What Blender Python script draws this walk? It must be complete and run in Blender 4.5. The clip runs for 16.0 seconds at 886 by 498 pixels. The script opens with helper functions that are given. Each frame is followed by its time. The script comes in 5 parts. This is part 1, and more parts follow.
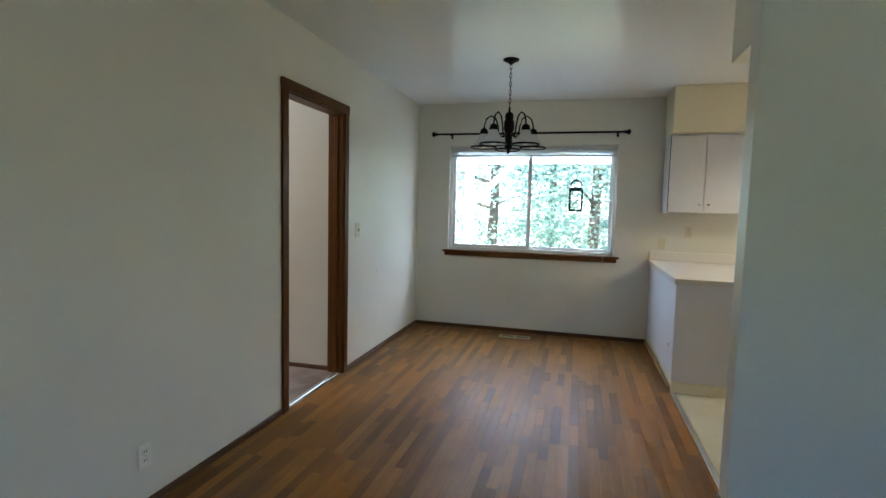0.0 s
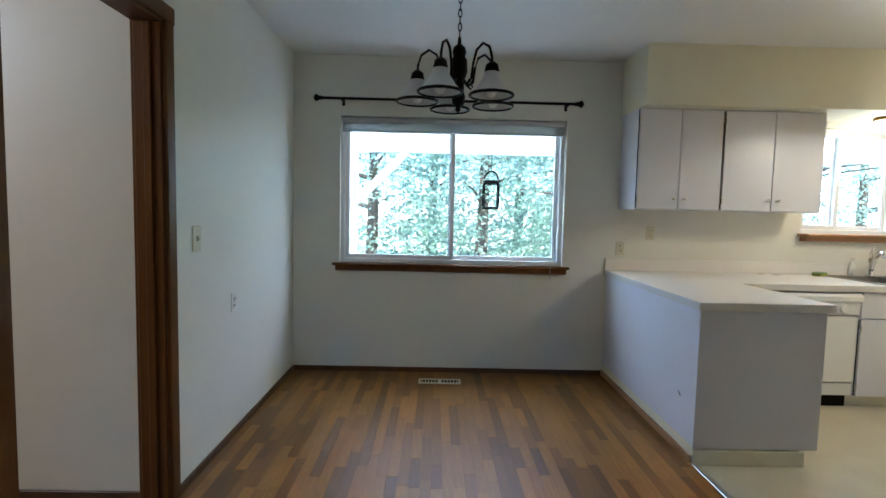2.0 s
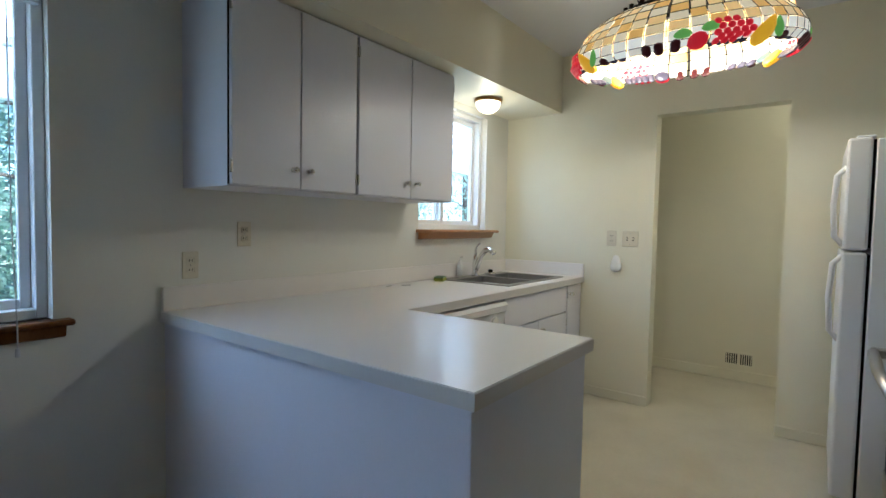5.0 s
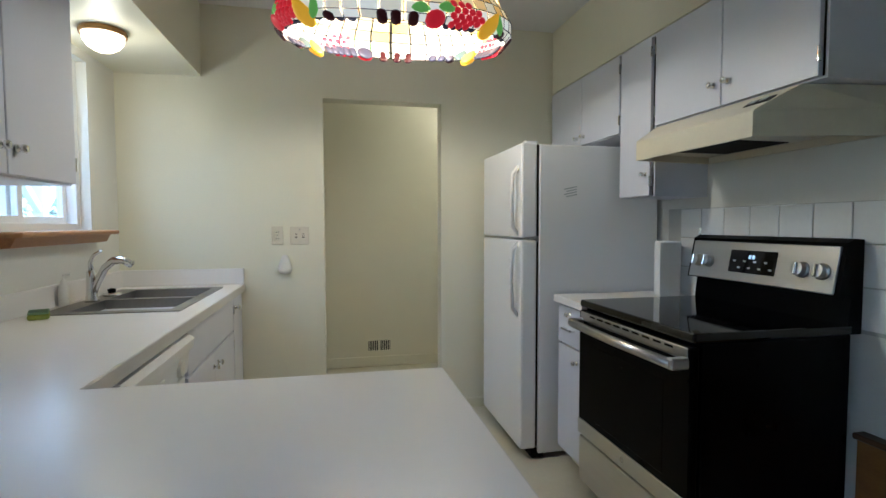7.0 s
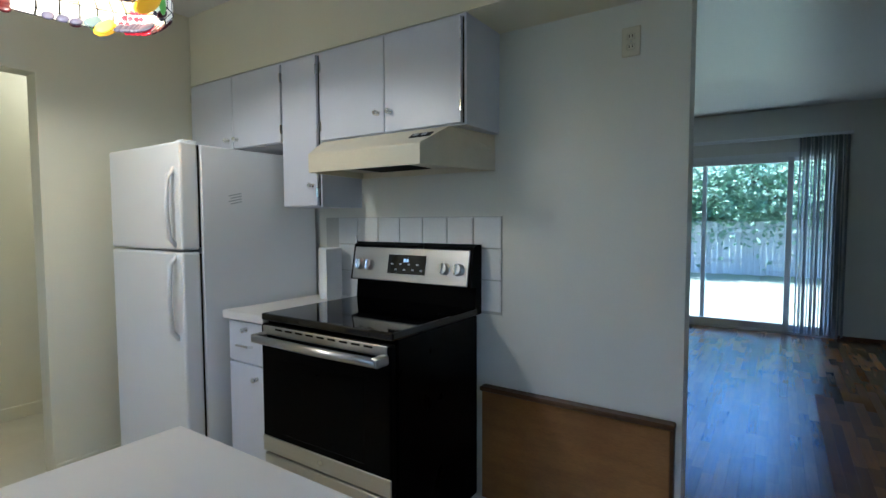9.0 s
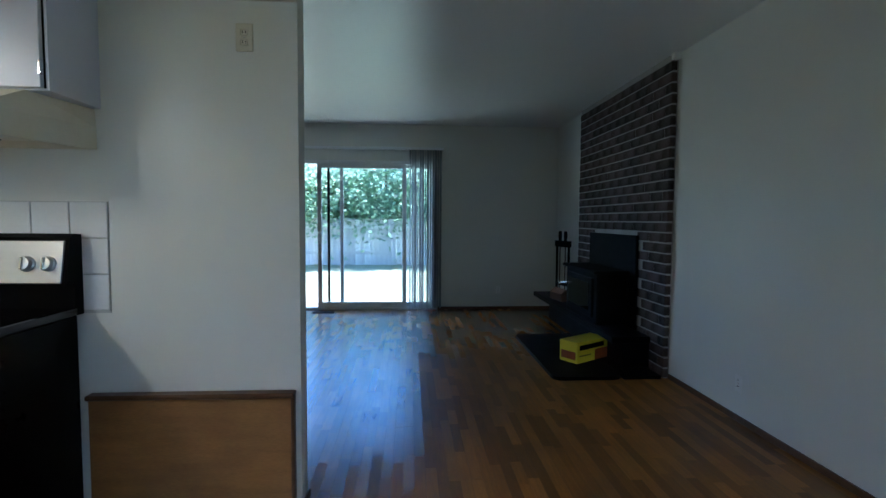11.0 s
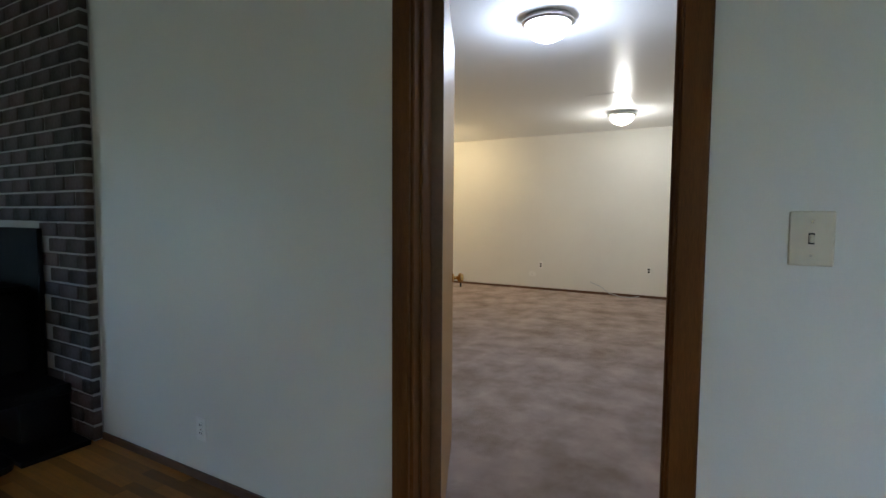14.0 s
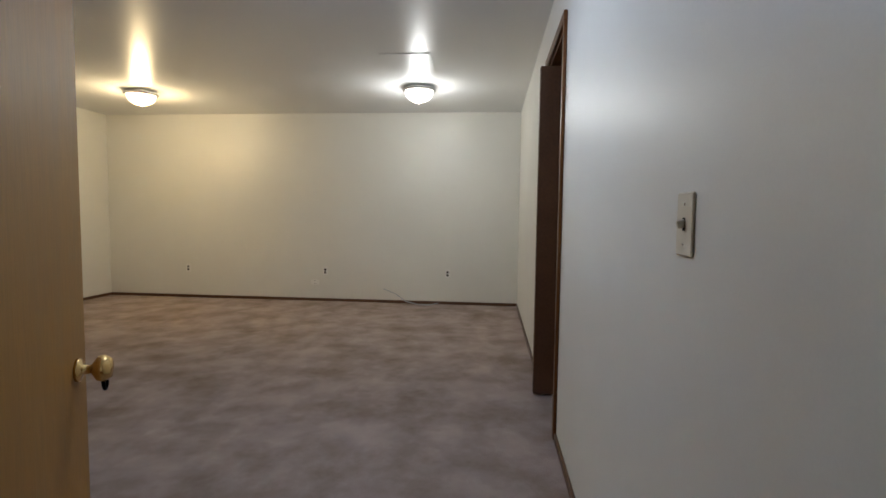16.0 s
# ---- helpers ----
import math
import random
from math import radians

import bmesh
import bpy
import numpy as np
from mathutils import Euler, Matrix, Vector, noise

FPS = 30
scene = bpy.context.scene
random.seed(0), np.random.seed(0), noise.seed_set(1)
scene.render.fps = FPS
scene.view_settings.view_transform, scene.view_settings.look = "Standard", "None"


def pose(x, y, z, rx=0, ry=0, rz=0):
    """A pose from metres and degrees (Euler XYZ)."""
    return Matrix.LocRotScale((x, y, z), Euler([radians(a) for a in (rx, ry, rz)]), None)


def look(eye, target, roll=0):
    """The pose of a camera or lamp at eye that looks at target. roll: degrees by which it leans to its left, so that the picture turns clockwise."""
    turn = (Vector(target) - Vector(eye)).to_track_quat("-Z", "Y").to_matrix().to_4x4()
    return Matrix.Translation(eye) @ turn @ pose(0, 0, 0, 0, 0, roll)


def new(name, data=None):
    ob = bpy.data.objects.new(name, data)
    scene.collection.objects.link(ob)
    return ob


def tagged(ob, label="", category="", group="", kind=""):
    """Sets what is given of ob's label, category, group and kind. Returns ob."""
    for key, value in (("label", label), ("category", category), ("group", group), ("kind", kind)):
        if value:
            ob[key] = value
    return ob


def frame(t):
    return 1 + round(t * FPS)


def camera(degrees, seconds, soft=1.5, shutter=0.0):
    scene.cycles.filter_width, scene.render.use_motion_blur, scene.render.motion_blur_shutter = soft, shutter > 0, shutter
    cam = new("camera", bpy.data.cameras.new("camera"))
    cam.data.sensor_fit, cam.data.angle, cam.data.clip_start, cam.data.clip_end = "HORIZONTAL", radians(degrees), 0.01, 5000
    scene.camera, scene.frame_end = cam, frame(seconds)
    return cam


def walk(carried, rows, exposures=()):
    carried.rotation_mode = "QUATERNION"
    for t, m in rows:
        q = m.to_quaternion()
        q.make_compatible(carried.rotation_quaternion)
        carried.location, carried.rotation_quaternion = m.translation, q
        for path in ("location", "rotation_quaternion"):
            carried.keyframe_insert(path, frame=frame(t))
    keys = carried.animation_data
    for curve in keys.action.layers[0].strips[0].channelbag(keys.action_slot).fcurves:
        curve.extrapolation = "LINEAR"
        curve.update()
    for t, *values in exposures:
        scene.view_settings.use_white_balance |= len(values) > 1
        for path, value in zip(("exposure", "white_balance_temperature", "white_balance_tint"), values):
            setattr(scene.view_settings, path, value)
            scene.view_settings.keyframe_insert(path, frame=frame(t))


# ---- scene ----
cam = camera(83.1, 16.0)
PATH = [
    (0, (0.539, 0.314, 1.423), (0.022, 2.239, 1.259), 1.4),
    (0.5, (0.296, 0.681, 1.396), (-0.063, 2.643, 1.245), 1.6),
    (1, (0.07, 1.03, 1.391), (-0.151, 3.012, 1.239), 1.4),
    (1.5, (-0.032, 1.477, 1.378), (-0.11, 3.47, 1.229), 1.2),
    (2, (-0.142, 1.876, 1.366), (-0.114, 3.871, 1.222), 1.3),
    (2.5, (-0.211, 2.202, 1.342), (0.035, 4.182, 1.213), 1.0),
    (3, (-0.11, 2.593, 1.341), (0.463, 4.505, 1.214), 0.8),
    (3.2, (-0.044, 2.735, 1.317), (0.62, 4.618, 1.208), 0.8),
    (5.3, (0.419, 4.072, 1.294), (2.162, 5.049, 1.193), 0.8),
    (5.5, (0.471, 4.162, 1.294), (2.297, 4.97, 1.191), 0.5),
    (6, (0.62, 4.417, 1.288), (2.579, 4.81, 1.193), 0.3),
    (6.5, (0.716, 4.663, 1.3), (2.714, 4.661, 1.202), 0.2),
    (7, (0.765, 4.801, 1.289), (2.719, 4.386, 1.191), -0.1),
    (7.5, (0.885, 4.861, 1.312), (2.699, 4.026, 1.2), -0.4),
    (8, (0.975, 4.911, 1.337), (2.597, 3.745, 1.227), -0.2),
    (8.5, (1.009, 5.017, 1.354), (2.416, 3.6, 1.237), -0.1),
    (9, (0.985, 5.091, 1.35), (2.097, 3.432, 1.237), -0.2),
    (9.5, (0.862, 5.155, 1.333), (1.65, 3.32, 1.228), -0.3),
    (9.7, (0.802, 5.173, 1.346), (1.468, 3.291, 1.228), -0.4),
    (12, (0.796, 5.174, 1.277), (0.03, 3.33, 1.169), 0.4),
    (12.5, (0.689, 4.982, 1.286), (-0.394, 3.305, 1.162), 0.1),
    (13, (0.519, 4.718, 1.297), (-0.834, 3.25, 1.17), 0.4),
    (13.5, (0.326, 4.449, 1.279), (-1.229, 3.198, 1.152), 0.5),
    (14, (0.09, 4.225, 1.255), (-1.644, 3.236, 1.126), 0.4),
    (14.5, (-0.248, 4.025, 1.261), (-2.093, 3.263, 1.129), 0.8),
    (15, (-0.564, 3.89, 1.247), (-2.459, 3.263, 1.117), 0.6),
    (15.5, (-0.919, 3.79, 1.238), (-2.87, 3.37, 1.109), 0.3),
    (16, (-1.355, 3.752, 1.239), (-3.341, 3.565, 1.106), 0.7),
]
walk(cam, [(t, look(eye, target, roll)) for t, eye, target, roll in PATH], [(0, 3.0, 6050, 10), (1.5, 2.75, 5850, 10), (3, 2.6, 5250, 10), (5.5, 2.0, 5200, 10), (8, 2.0, 4950, 10), (9.5, 2.15, 4850, 10), (12.5, 2.4, 4900, 10), (13.5, 2.6, 5350, 10), (16, 2.3, 5250, 10)])

# ---------- light and sky ----------
world = bpy.data.worlds.new("sky")
world.use_nodes = True
scene.world = world
_wn = world.node_tree.nodes
_sky = _wn.new("ShaderNodeTexSky")
_sky.sky_type, _sky.sun_disc = "NISHITA", False
_sky.sun_elevation, _sky.sun_rotation = radians(66), radians(165)
world.node_tree.links.new(_sky.outputs[0], _wn["Background"].inputs[0])
_sky.ozone_density, _sky.dust_density = 6.0, 0.2
_wn["Background"].inputs[1].default_value = 0.15


def sun_lamp(strength, elevation, azimuth):
    d = bpy.data.lights.new("sun", "SUN")
    d.energy, d.angle, d.color = strength, radians(0.6), (1.0, 0.95, 0.88)
    ob = new("sun", d)
    e, a = radians(elevation), radians(azimuth)
    way = Vector((math.sin(a) * math.cos(e), math.cos(a) * math.cos(e), math.sin(e)))
    ob.matrix_world = look(way * 60, (0, 0, 0))


sun_lamp(5.0, 66, 165)


def bulb(name, x, y, z, watts, colour, radius=0.04):
    d = bpy.data.lights.new(name, "POINT")
    d.energy, d.color, d.shadow_soft_size = watts, colour, radius
    ob = new(name, d)
    ob.location = (x, y, z)
    return ob



# ---------- materials ----------
def material(name, colour, rough=0.5, metal=0.0, vary=0.06, scale=6.0, fine=90.0, bump=0.05, dirt=None, dirt_scale=1.5, dirt_amount=0.25,
             stretch=(1, 1, 1), gloss=0.5, random_object=0.0, random_island=0.0, rough_vary=0.08, coat=0.0):
    m = bpy.data.materials.new(name)
    m.use_nodes = True
    nt = m.node_tree
    n, l = nt.nodes, nt.links
    b = n["Principled BSDF"]
    b.inputs["Metallic"].default_value = metal
    b.inputs["Specular IOR Level"].default_value = gloss
    b.inputs["Coat Weight"].default_value = coat
    co = n.new("ShaderNodeTexCoord")
    mp = n.new("ShaderNodeMapping")
    mp.inputs["Scale"].default_value = stretch
    l.new(co.outputs["Object"], mp.inputs["Vector"])
    big = n.new("ShaderNodeTexNoise")
    big.inputs["Scale"].default_value, big.inputs["Detail"].default_value = scale, 5
    small = n.new("ShaderNodeTexNoise")
    small.inputs["Scale"].default_value, small.inputs["Detail"].default_value = fine, 4
    l.new(mp.outputs[0], big.inputs["Vector"])
    l.new(mp.outputs[0], small.inputs["Vector"])
    mixed = n.new("ShaderNodeMath")
    mixed.operation = "ADD"
    l.new(big.outputs["Fac"], mixed.inputs[0])
    l.new(small.outputs["Fac"], mixed.inputs[1])
    ramp = n.new("ShaderNodeMapRange")
    ramp.inputs["From Min"].default_value, ramp.inputs["From Max"].default_value = 0.6, 1.4
    ramp.inputs["To Min"].default_value, ramp.inputs["To Max"].default_value = 1 - vary, 1 + vary
    l.new(mixed.outputs[0], ramp.inputs["Value"])
    value = ramp.outputs[0]
    for amount, source in ((random_object, "ShaderNodeObjectInfo"), (random_island, "ShaderNodeNewGeometry")):
        if amount:
            r = n.new(source)
            rr = n.new("ShaderNodeMapRange")
            rr.inputs["To Min"].default_value, rr.inputs["To Max"].default_value = 1 - amount, 1 + amount
            l.new(r.outputs["Random" if source == "ShaderNodeObjectInfo" else "Random Per Island"], rr.inputs["Value"])
            mul = n.new("ShaderNodeMath")
            mul.operation = "MULTIPLY"
            l.new(value, mul.inputs[0])
            l.new(rr.outputs[0], mul.inputs[1])
            value = mul.outputs[0]
    tint = n.new("ShaderNodeVectorMath")
    tint.operation = "SCALE"
    tint.inputs[0].default_value = colour
    l.new(value, tint.inputs["Scale"])
    out = tint.outputs[0]
    if dirt:
        d = n.new("ShaderNodeTexNoise")
        d.inputs["Scale"].default_value, d.inputs["Detail"].default_value, d.inputs["Roughness"].default_value = dirt_scale, 6, 0.6
        l.new(co.outputs["Object"], d.inputs["Vector"])
        dr = n.new("ShaderNodeMapRange")
        dr.inputs["From Min"].default_value, dr.inputs["From Max"].default_value = 0.42, 0.72
        dr.inputs["To Max"].default_value = dirt_amount
        l.new(d.outputs["Fac"], dr.inputs["Value"])
        mx = n.new("ShaderNodeMix")
        mx.data_type = "RGBA"
        l.new(dr.outputs[0], mx.inputs["Factor"])
        l.new(out, mx.inputs["A"])
        mx.inputs["B"].default_value = (*dirt, 1)
        out = mx.outputs["Result"]
    l.new(out, b.inputs["Base Color"])
    rg = n.new("ShaderNodeMapRange")
    rg.inputs["To Min"].default_value, rg.inputs["To Max"].default_value = max(rough - rough_vary, 0.02), min(rough + rough_vary, 1)
    l.new(big.outputs["Fac"], rg.inputs["Value"])
    l.new(rg.outputs[0], b.inputs["Roughness"])
    if bump:
        bp = n.new("ShaderNodeBump")
        bp.inputs["Strength"].default_value, bp.inputs["Distance"].default_value = bump, 0.01
        l.new(small.outputs["Fac"], bp.inputs["Height"])
        l.new(bp.outputs[0], b.inputs["Normal"])
    return m


def glowing(name, colour, strength):
    m = bpy.data.materials.new(name)
    m.use_nodes = True
    b = m.node_tree.nodes["Principled BSDF"]
    b.inputs["Base Color"].default_value = (*colour, 1)
    b.inputs["Roughness"].default_value = 0.3
    b.inputs["Emission Color"].default_value = (*colour, 1)
    b.inputs["Emission Strength"].default_value = strength * 0.18
    return m


def glass(name, colour=(1, 1, 1), rough=0.0):
    """Thin window pane: clear, with a little mirror gloss."""
    m = bpy.data.materials.new(name)
    m.use_nodes = True
    n, l = m.node_tree.nodes, m.node_tree.links
    clear, gloss, mix = n.new("ShaderNodeBsdfTransparent"), n.new("ShaderNodeBsdfGlossy"), n.new("ShaderNodeMixShader")
    clear.inputs[0].default_value = (*colour, 1)
    gloss.inputs["Roughness"].default_value = rough
    mix.inputs[0].default_value = 0.05
    l.new(clear.outputs[0], mix.inputs[1])
    l.new(gloss.outputs[0], mix.inputs[2])
    l.new(mix.outputs[0], n["Material Output"].inputs[0])
    return m


WALL = material("wall_paint", (0.74, 0.73, 0.67), 0.42, vary=0.025, scale=1.2, fine=160, bump=0.02, dirt=(0.6, 0.58, 0.52), dirt_scale=0.8, dirt_amount=0.25)
# the off-white wall paint, yellowed to carry the kitchen lamps' warm light
KITCHEN = material("lamp_tinted_paint", (0.76, 0.73, 0.58), 0.4, vary=0.025, scale=1.2, fine=160, bump=0.02, dirt=(0.64, 0.6, 0.46), dirt_scale=0.9, dirt_amount=0.25)
CEILING = material("ceiling_paint", (0.76, 0.76, 0.75), 0.33, vary=0.012, scale=1.0, fine=30, bump=0.02, rough_vary=0.02)
OAK_LOOK = dict(vary=0.3, scale=7, fine=60, stretch=(9, 0.7, 1), dirt=(0.065, 0.038, 0.022), dirt_scale=1.6, dirt_amount=0.35)
# the dining end and the way to it are worn matt, the living room floor still has its glossy finish
OAK = material("oak_strip", (0.255, 0.107, 0.019), 0.46, gloss=0.3, bump=0.03, random_object=0.45, **OAK_LOOK)
OAK_REST = material("oak_strip_rest", (0.255, 0.107, 0.019), 0.46, gloss=0.3, bump=0.03, random_island=0.42, **OAK_LOOK)
OAK_GLOSSY = material("oak_strip_glossy", (0.27, 0.12, 0.026), 0.25, bump=0, rough_vary=0.02, gloss=1.0, random_island=0.4, **OAK_LOOK)
SUBFLOOR = material("floor_joint", (0.09, 0.05, 0.024), 0.7)
VINYL = material("vinyl_floor", (0.62, 0.58, 0.46), 0.32, vary=0.05, scale=3, fine=50, bump=0.03, dirt=(0.42, 0.37, 0.26), dirt_scale=2.2, dirt_amount=0.4)
CARPET = material("carpet", (0.4, 0.32, 0.285), 0.95, vary=0.3, scale=5, fine=420, bump=0.7, dirt=(0.19, 0.14, 0.105), dirt_scale=2.6, dirt_amount=0.9, rough_vary=0.03)
TRIM = material("stained_trim", (0.12, 0.046, 0.011), 0.4, vary=0.3, scale=5, fine=60, bump=0.05, stretch=(7, 7, 0.6), gloss=0.2)
TRIM_FLAT = material("stained_trim_flat", (0.095, 0.042, 0.016), 0.4, vary=0.25, scale=6, fine=50, bump=0.05)
DOORWOOD = material("door_veneer", (0.3, 0.15, 0.026), 0.42, vary=0.18, scale=4, fine=40, bump=0.03, stretch=(6, 6, 0.4))
SILLWOOD = material("sill_wood", (0.33, 0.16, 0.06), 0.35, vary=0.25, scale=6, fine=50, bump=0.05, stretch=(0.7, 6, 6))
CABINET = material("cabinet_paint", (0.68, 0.69, 0.77), 0.33, vary=0.02, scale=2, fine=90, bump=0.03, dirt=(0.6, 0.59, 0.58), dirt_scale=2, dirt_amount=0.25)
LAMINATE = material("laminate", (0.8, 0.77, 0.74), 0.28, vary=0.006, scale=2, fine=40, bump=0, rough_vary=0.01)
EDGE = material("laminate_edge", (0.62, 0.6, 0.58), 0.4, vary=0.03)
WHITE = material("white_enamel", (0.82, 0.82, 0.83), 0.3, vary=0.006, scale=2, fine=40, bump=0, rough_vary=0.01)
PLASTIC = material("white_plastic", (0.8, 0.79, 0.74), 0.4, vary=0.02, bump=0)
IVORY = material("ivory_plastic", (0.66, 0.61, 0.48), 0.4, vary=0.03, bump=0)
VINYLFRAME = material("white_vinyl_frame", (0.8, 0.81, 0.82), 0.4, vary=0.02, bump=0.01)
BLACK = material("black_enamel", (0.0012, 0.0012, 0.0014), 0.3, vary=0.1, bump=0, gloss=0.04)
BLACKGLASS = material("black_glass", (0.0015, 0.0015, 0.002), 0.05, vary=0.05, bump=0, rough_vary=0.02)
STEEL = material("brushed_steel", (0.55, 0.54, 0.52), 0.32, 1.0, vary=0.06, scale=4, fine=150, bump=0.03, stretch=(0.3, 1, 14))
SINKSTEEL = material("satin_sink_steel", (0.3, 0.29, 0.28), 0.38, 1.0, vary=0.08, bump=0.01)
CHROME = material("chrome", (0.78, 0.78, 0.78), 0.12, 1.0, vary=0.03, bump=0, rough_vary=0.04)
BRASS = material("brass", (0.75, 0.52, 0.2), 0.2, 1.0, vary=0.06, bump=0)
BRONZE = material("dark_bronze", (0.008, 0.006, 0.005), 0.45, 0.2, vary=0.15, bump=0.03, gloss=0.12)
DARK = material("dark_gap", (0.006, 0.006, 0.006), 0.8, bump=0, gloss=0.12)
HOODPAINT = material("almond_enamel", (0.74, 0.68, 0.53), 0.35, vary=0.03, dirt=(0.5, 0.42, 0.28), dirt_scale=4, dirt_amount=0.3)
TILE = material("white_tile", (0.78, 0.78, 0.77), 0.18, vary=0.03, bump=0.01, random_object=0.03)
GROUT = material("grout", (0.5, 0.49, 0.46), 0.8)
BRICK = material("old_brick", (0.04, 0.024, 0.021), 0.85, vary=0.35, scale=9, fine=110, bump=0.5, random_object=0.8, dirt=(0.2, 0.18, 0.17), dirt_scale=5, dirt_amount=0.4)
MORTAR = material("mortar", (0.36, 0.33, 0.31), 0.95, vary=0.15, bump=0.4)
SLATE = material("black_slate", (0.006, 0.006, 0.007), 0.5, vary=0.3, scale=4, fine=60, bump=0.15, gloss=0.12)
IRON = material("cast_iron", (0.004, 0.004, 0.004), 0.7, 0.0, vary=0.2, bump=0.1, gloss=0.12)
PINE = material("pine_board", (0.3, 0.14, 0.04), 0.4, vary=0.25, scale=5, fine=50, bump=0.05, stretch=(0.8, 6, 6), dirt=(0.15, 0.07, 0.03), dirt_scale=4, dirt_amount=0.5)
FROST = material("frosted_glass", (0.55, 0.55, 0.56), 0.35, vary=0.03, bump=0.02)
SHEER = material("blind_fabric", (0.45, 0.47, 0.49), 0.7, vary=0.06, fine=300, bump=0.1)
PAPER = material("paper", (0.85, 0.84, 0.82), 0.8, vary=0.02, fine=200, bump=0.15)
YELLOW = material("yellow_card", (0.75, 0.6, 0.02), 0.45, vary=0.05)
ORANGE = material("orange_card", (0.3, 0.06, 0.015), 0.45, vary=0.3, scale=12)
LOGWOOD = material("firewood", (0.2, 0.1, 0.06), 0.8, vary=0.3, fine=60, bump=0.3)
SPONGE = material("sponge", (0.32, 0.36, 0.06), 0.9, vary=0.2, fine=200, bump=0.5)
WHITEWOOD = material("white_painted_wood", (0.78, 0.78, 0.77), 0.55, vary=0.04, fine=60, bump=0.1)
FENCE = material("fence_board", (0.6, 0.58, 0.56), 0.85, vary=0.25, scale=3, fine=60, bump=0.3, stretch=(5, 5, 0.5), random_object=0.2)
BARK = material("bark", (0.12, 0.09, 0.07), 0.9, vary=0.3, fine=40, bump=0.6)
LEAF = material("leaf", (0.16, 0.25, 0.14), 0.45, vary=0.2, random_island=0.55)
NEEDLE = material("blue_green_leaf", (0.17, 0.26, 0.2), 0.45, vary=0.2, random_island=0.5)


def leafy(m, colour):
    n, l = m.node_tree.nodes, m.node_tree.links
    tr, mx = n.new("ShaderNodeBsdfTranslucent"), n.new("ShaderNodeMixShader")
    tr.inputs[0].default_value = (*colour, 1)
    mx.inputs[0].default_value = 0.6
    l.new(n["Principled BSDF"].outputs[0], mx.inputs[1])
    l.new(tr.outputs[0], mx.inputs[2])
    l.new(mx.outputs[0], n["Material Output"].inputs[0])


leafy(LEAF, (0.46, 0.6, 0.42))
leafy(NEEDLE, (0.46, 0.6, 0.53))
GRASS = material("grass_ground", (0.28, 0.29, 0.16), 0.9, vary=0.3, scale=2, fine=60, bump=0.4, dirt=(0.44, 0.4, 0.29), dirt_scale=0.5, dirt_amount=0.7)
CONCRETE = material("patio_concrete", (0.5, 0.49, 0.47), 0.85, vary=0.12, fine=80, bump=0.2)
SIDING = material("house_siding", (0.5, 0.48, 0.44), 0.7, vary=0.08)
BLINDGRAY = material("blind_slat", (0.55, 0.56, 0.58), 0.4, vary=0.03, bump=0)
PANE = glass("window_glass", (0.96, 0.99, 1.0))
DECK = bpy.data.materials.new("translucent_panel")
DECK.use_nodes = True
_n, _l = DECK.node_tree.nodes, DECK.node_tree.links
_tr, _mx = _n.new("ShaderNodeBsdfTranslucent"), _n.new("ShaderNodeMixShader")
_tr.inputs[0].default_value = (0.9, 0.95, 0.98, 1)
_n["Principled BSDF"].inputs["Base Color"].default_value = (0.75, 0.8, 0.84, 1)
_n["Principled BSDF"].inputs["Roughness"].default_value = 0.5
_mx.inputs[0].default_value = 0.88
_l.new(_n["Principled BSDF"].outputs[0], _mx.inputs[1])
_l.new(_tr.outputs[0], _mx.inputs[2])
_l.new(_mx.outputs[0], _n["Material Output"].inputs[0])
METALSTRIP = material("aluminium_strip", (0.7, 0.7, 0.7), 0.3, 1.0, bump=0)


# ---------- mesh helpers ----------
def finish(bm, name, mat, smooth=False):
    me = bpy.data.meshes.new(name)
    bmesh.ops.recalc_face_normals(bm, faces=bm.faces)
    bm.to_mesh(me)
    bm.free()
    me.materials.append(mat)
    if smooth:
        for p in me.polygons:
            p.use_smooth = True
    return me


def part(name, bm, mat, parent=None, label="", smooth=False):
    ob = new(name, finish(bm, name, mat, smooth))
    if parent:
        ob.parent = parent
    return tagged(ob, label)


def thing(name, label, category, x=0, y=0, z=0, rz=0, group="", kind=""):
    e = new(name)
    e.empty_display_size = 0.1
    e.matrix_basis = pose(x, y, z, 0, 0, rz)
    return tagged(e, label, category, group, kind)


def setting(name, bm, mat, label, category):
    return tagged(part(name, bm, mat), label, category, kind="structure")


def box(x0, y0, z0, x1, y1, z1, bevel=0.0, bm=None, seg=1):
    b = bmesh.new()
    r = bmesh.ops.create_cube(b, size=1)
    m = Matrix.LocRotScale(((x0 + x1) / 2, (y0 + y1) / 2, (z0 + z1) / 2), None, (abs(x1 - x0), abs(y1 - y0), abs(z1 - z0)))
    bmesh.ops.transform(b, matrix=m, verts=r["verts"])
    if bevel:
        bmesh.ops.bevel(b, geom=list(b.edges), offset=bevel, segments=seg, affect="EDGES", profile=0.5)
    if bm is None:
        return b
    return join(bm, b)


def join(bm, other):
    me = bpy.data.meshes.new("tmp")
    other.to_mesh(me)
    other.free()
    bm.from_mesh(me)
    bpy.data.meshes.remove(me)
    return bm


def boxes(*items, bevel=0.0):
    bm = bmesh.new()
    for i in items:
        box(*i, bevel=bevel, bm=bm)
    return bm


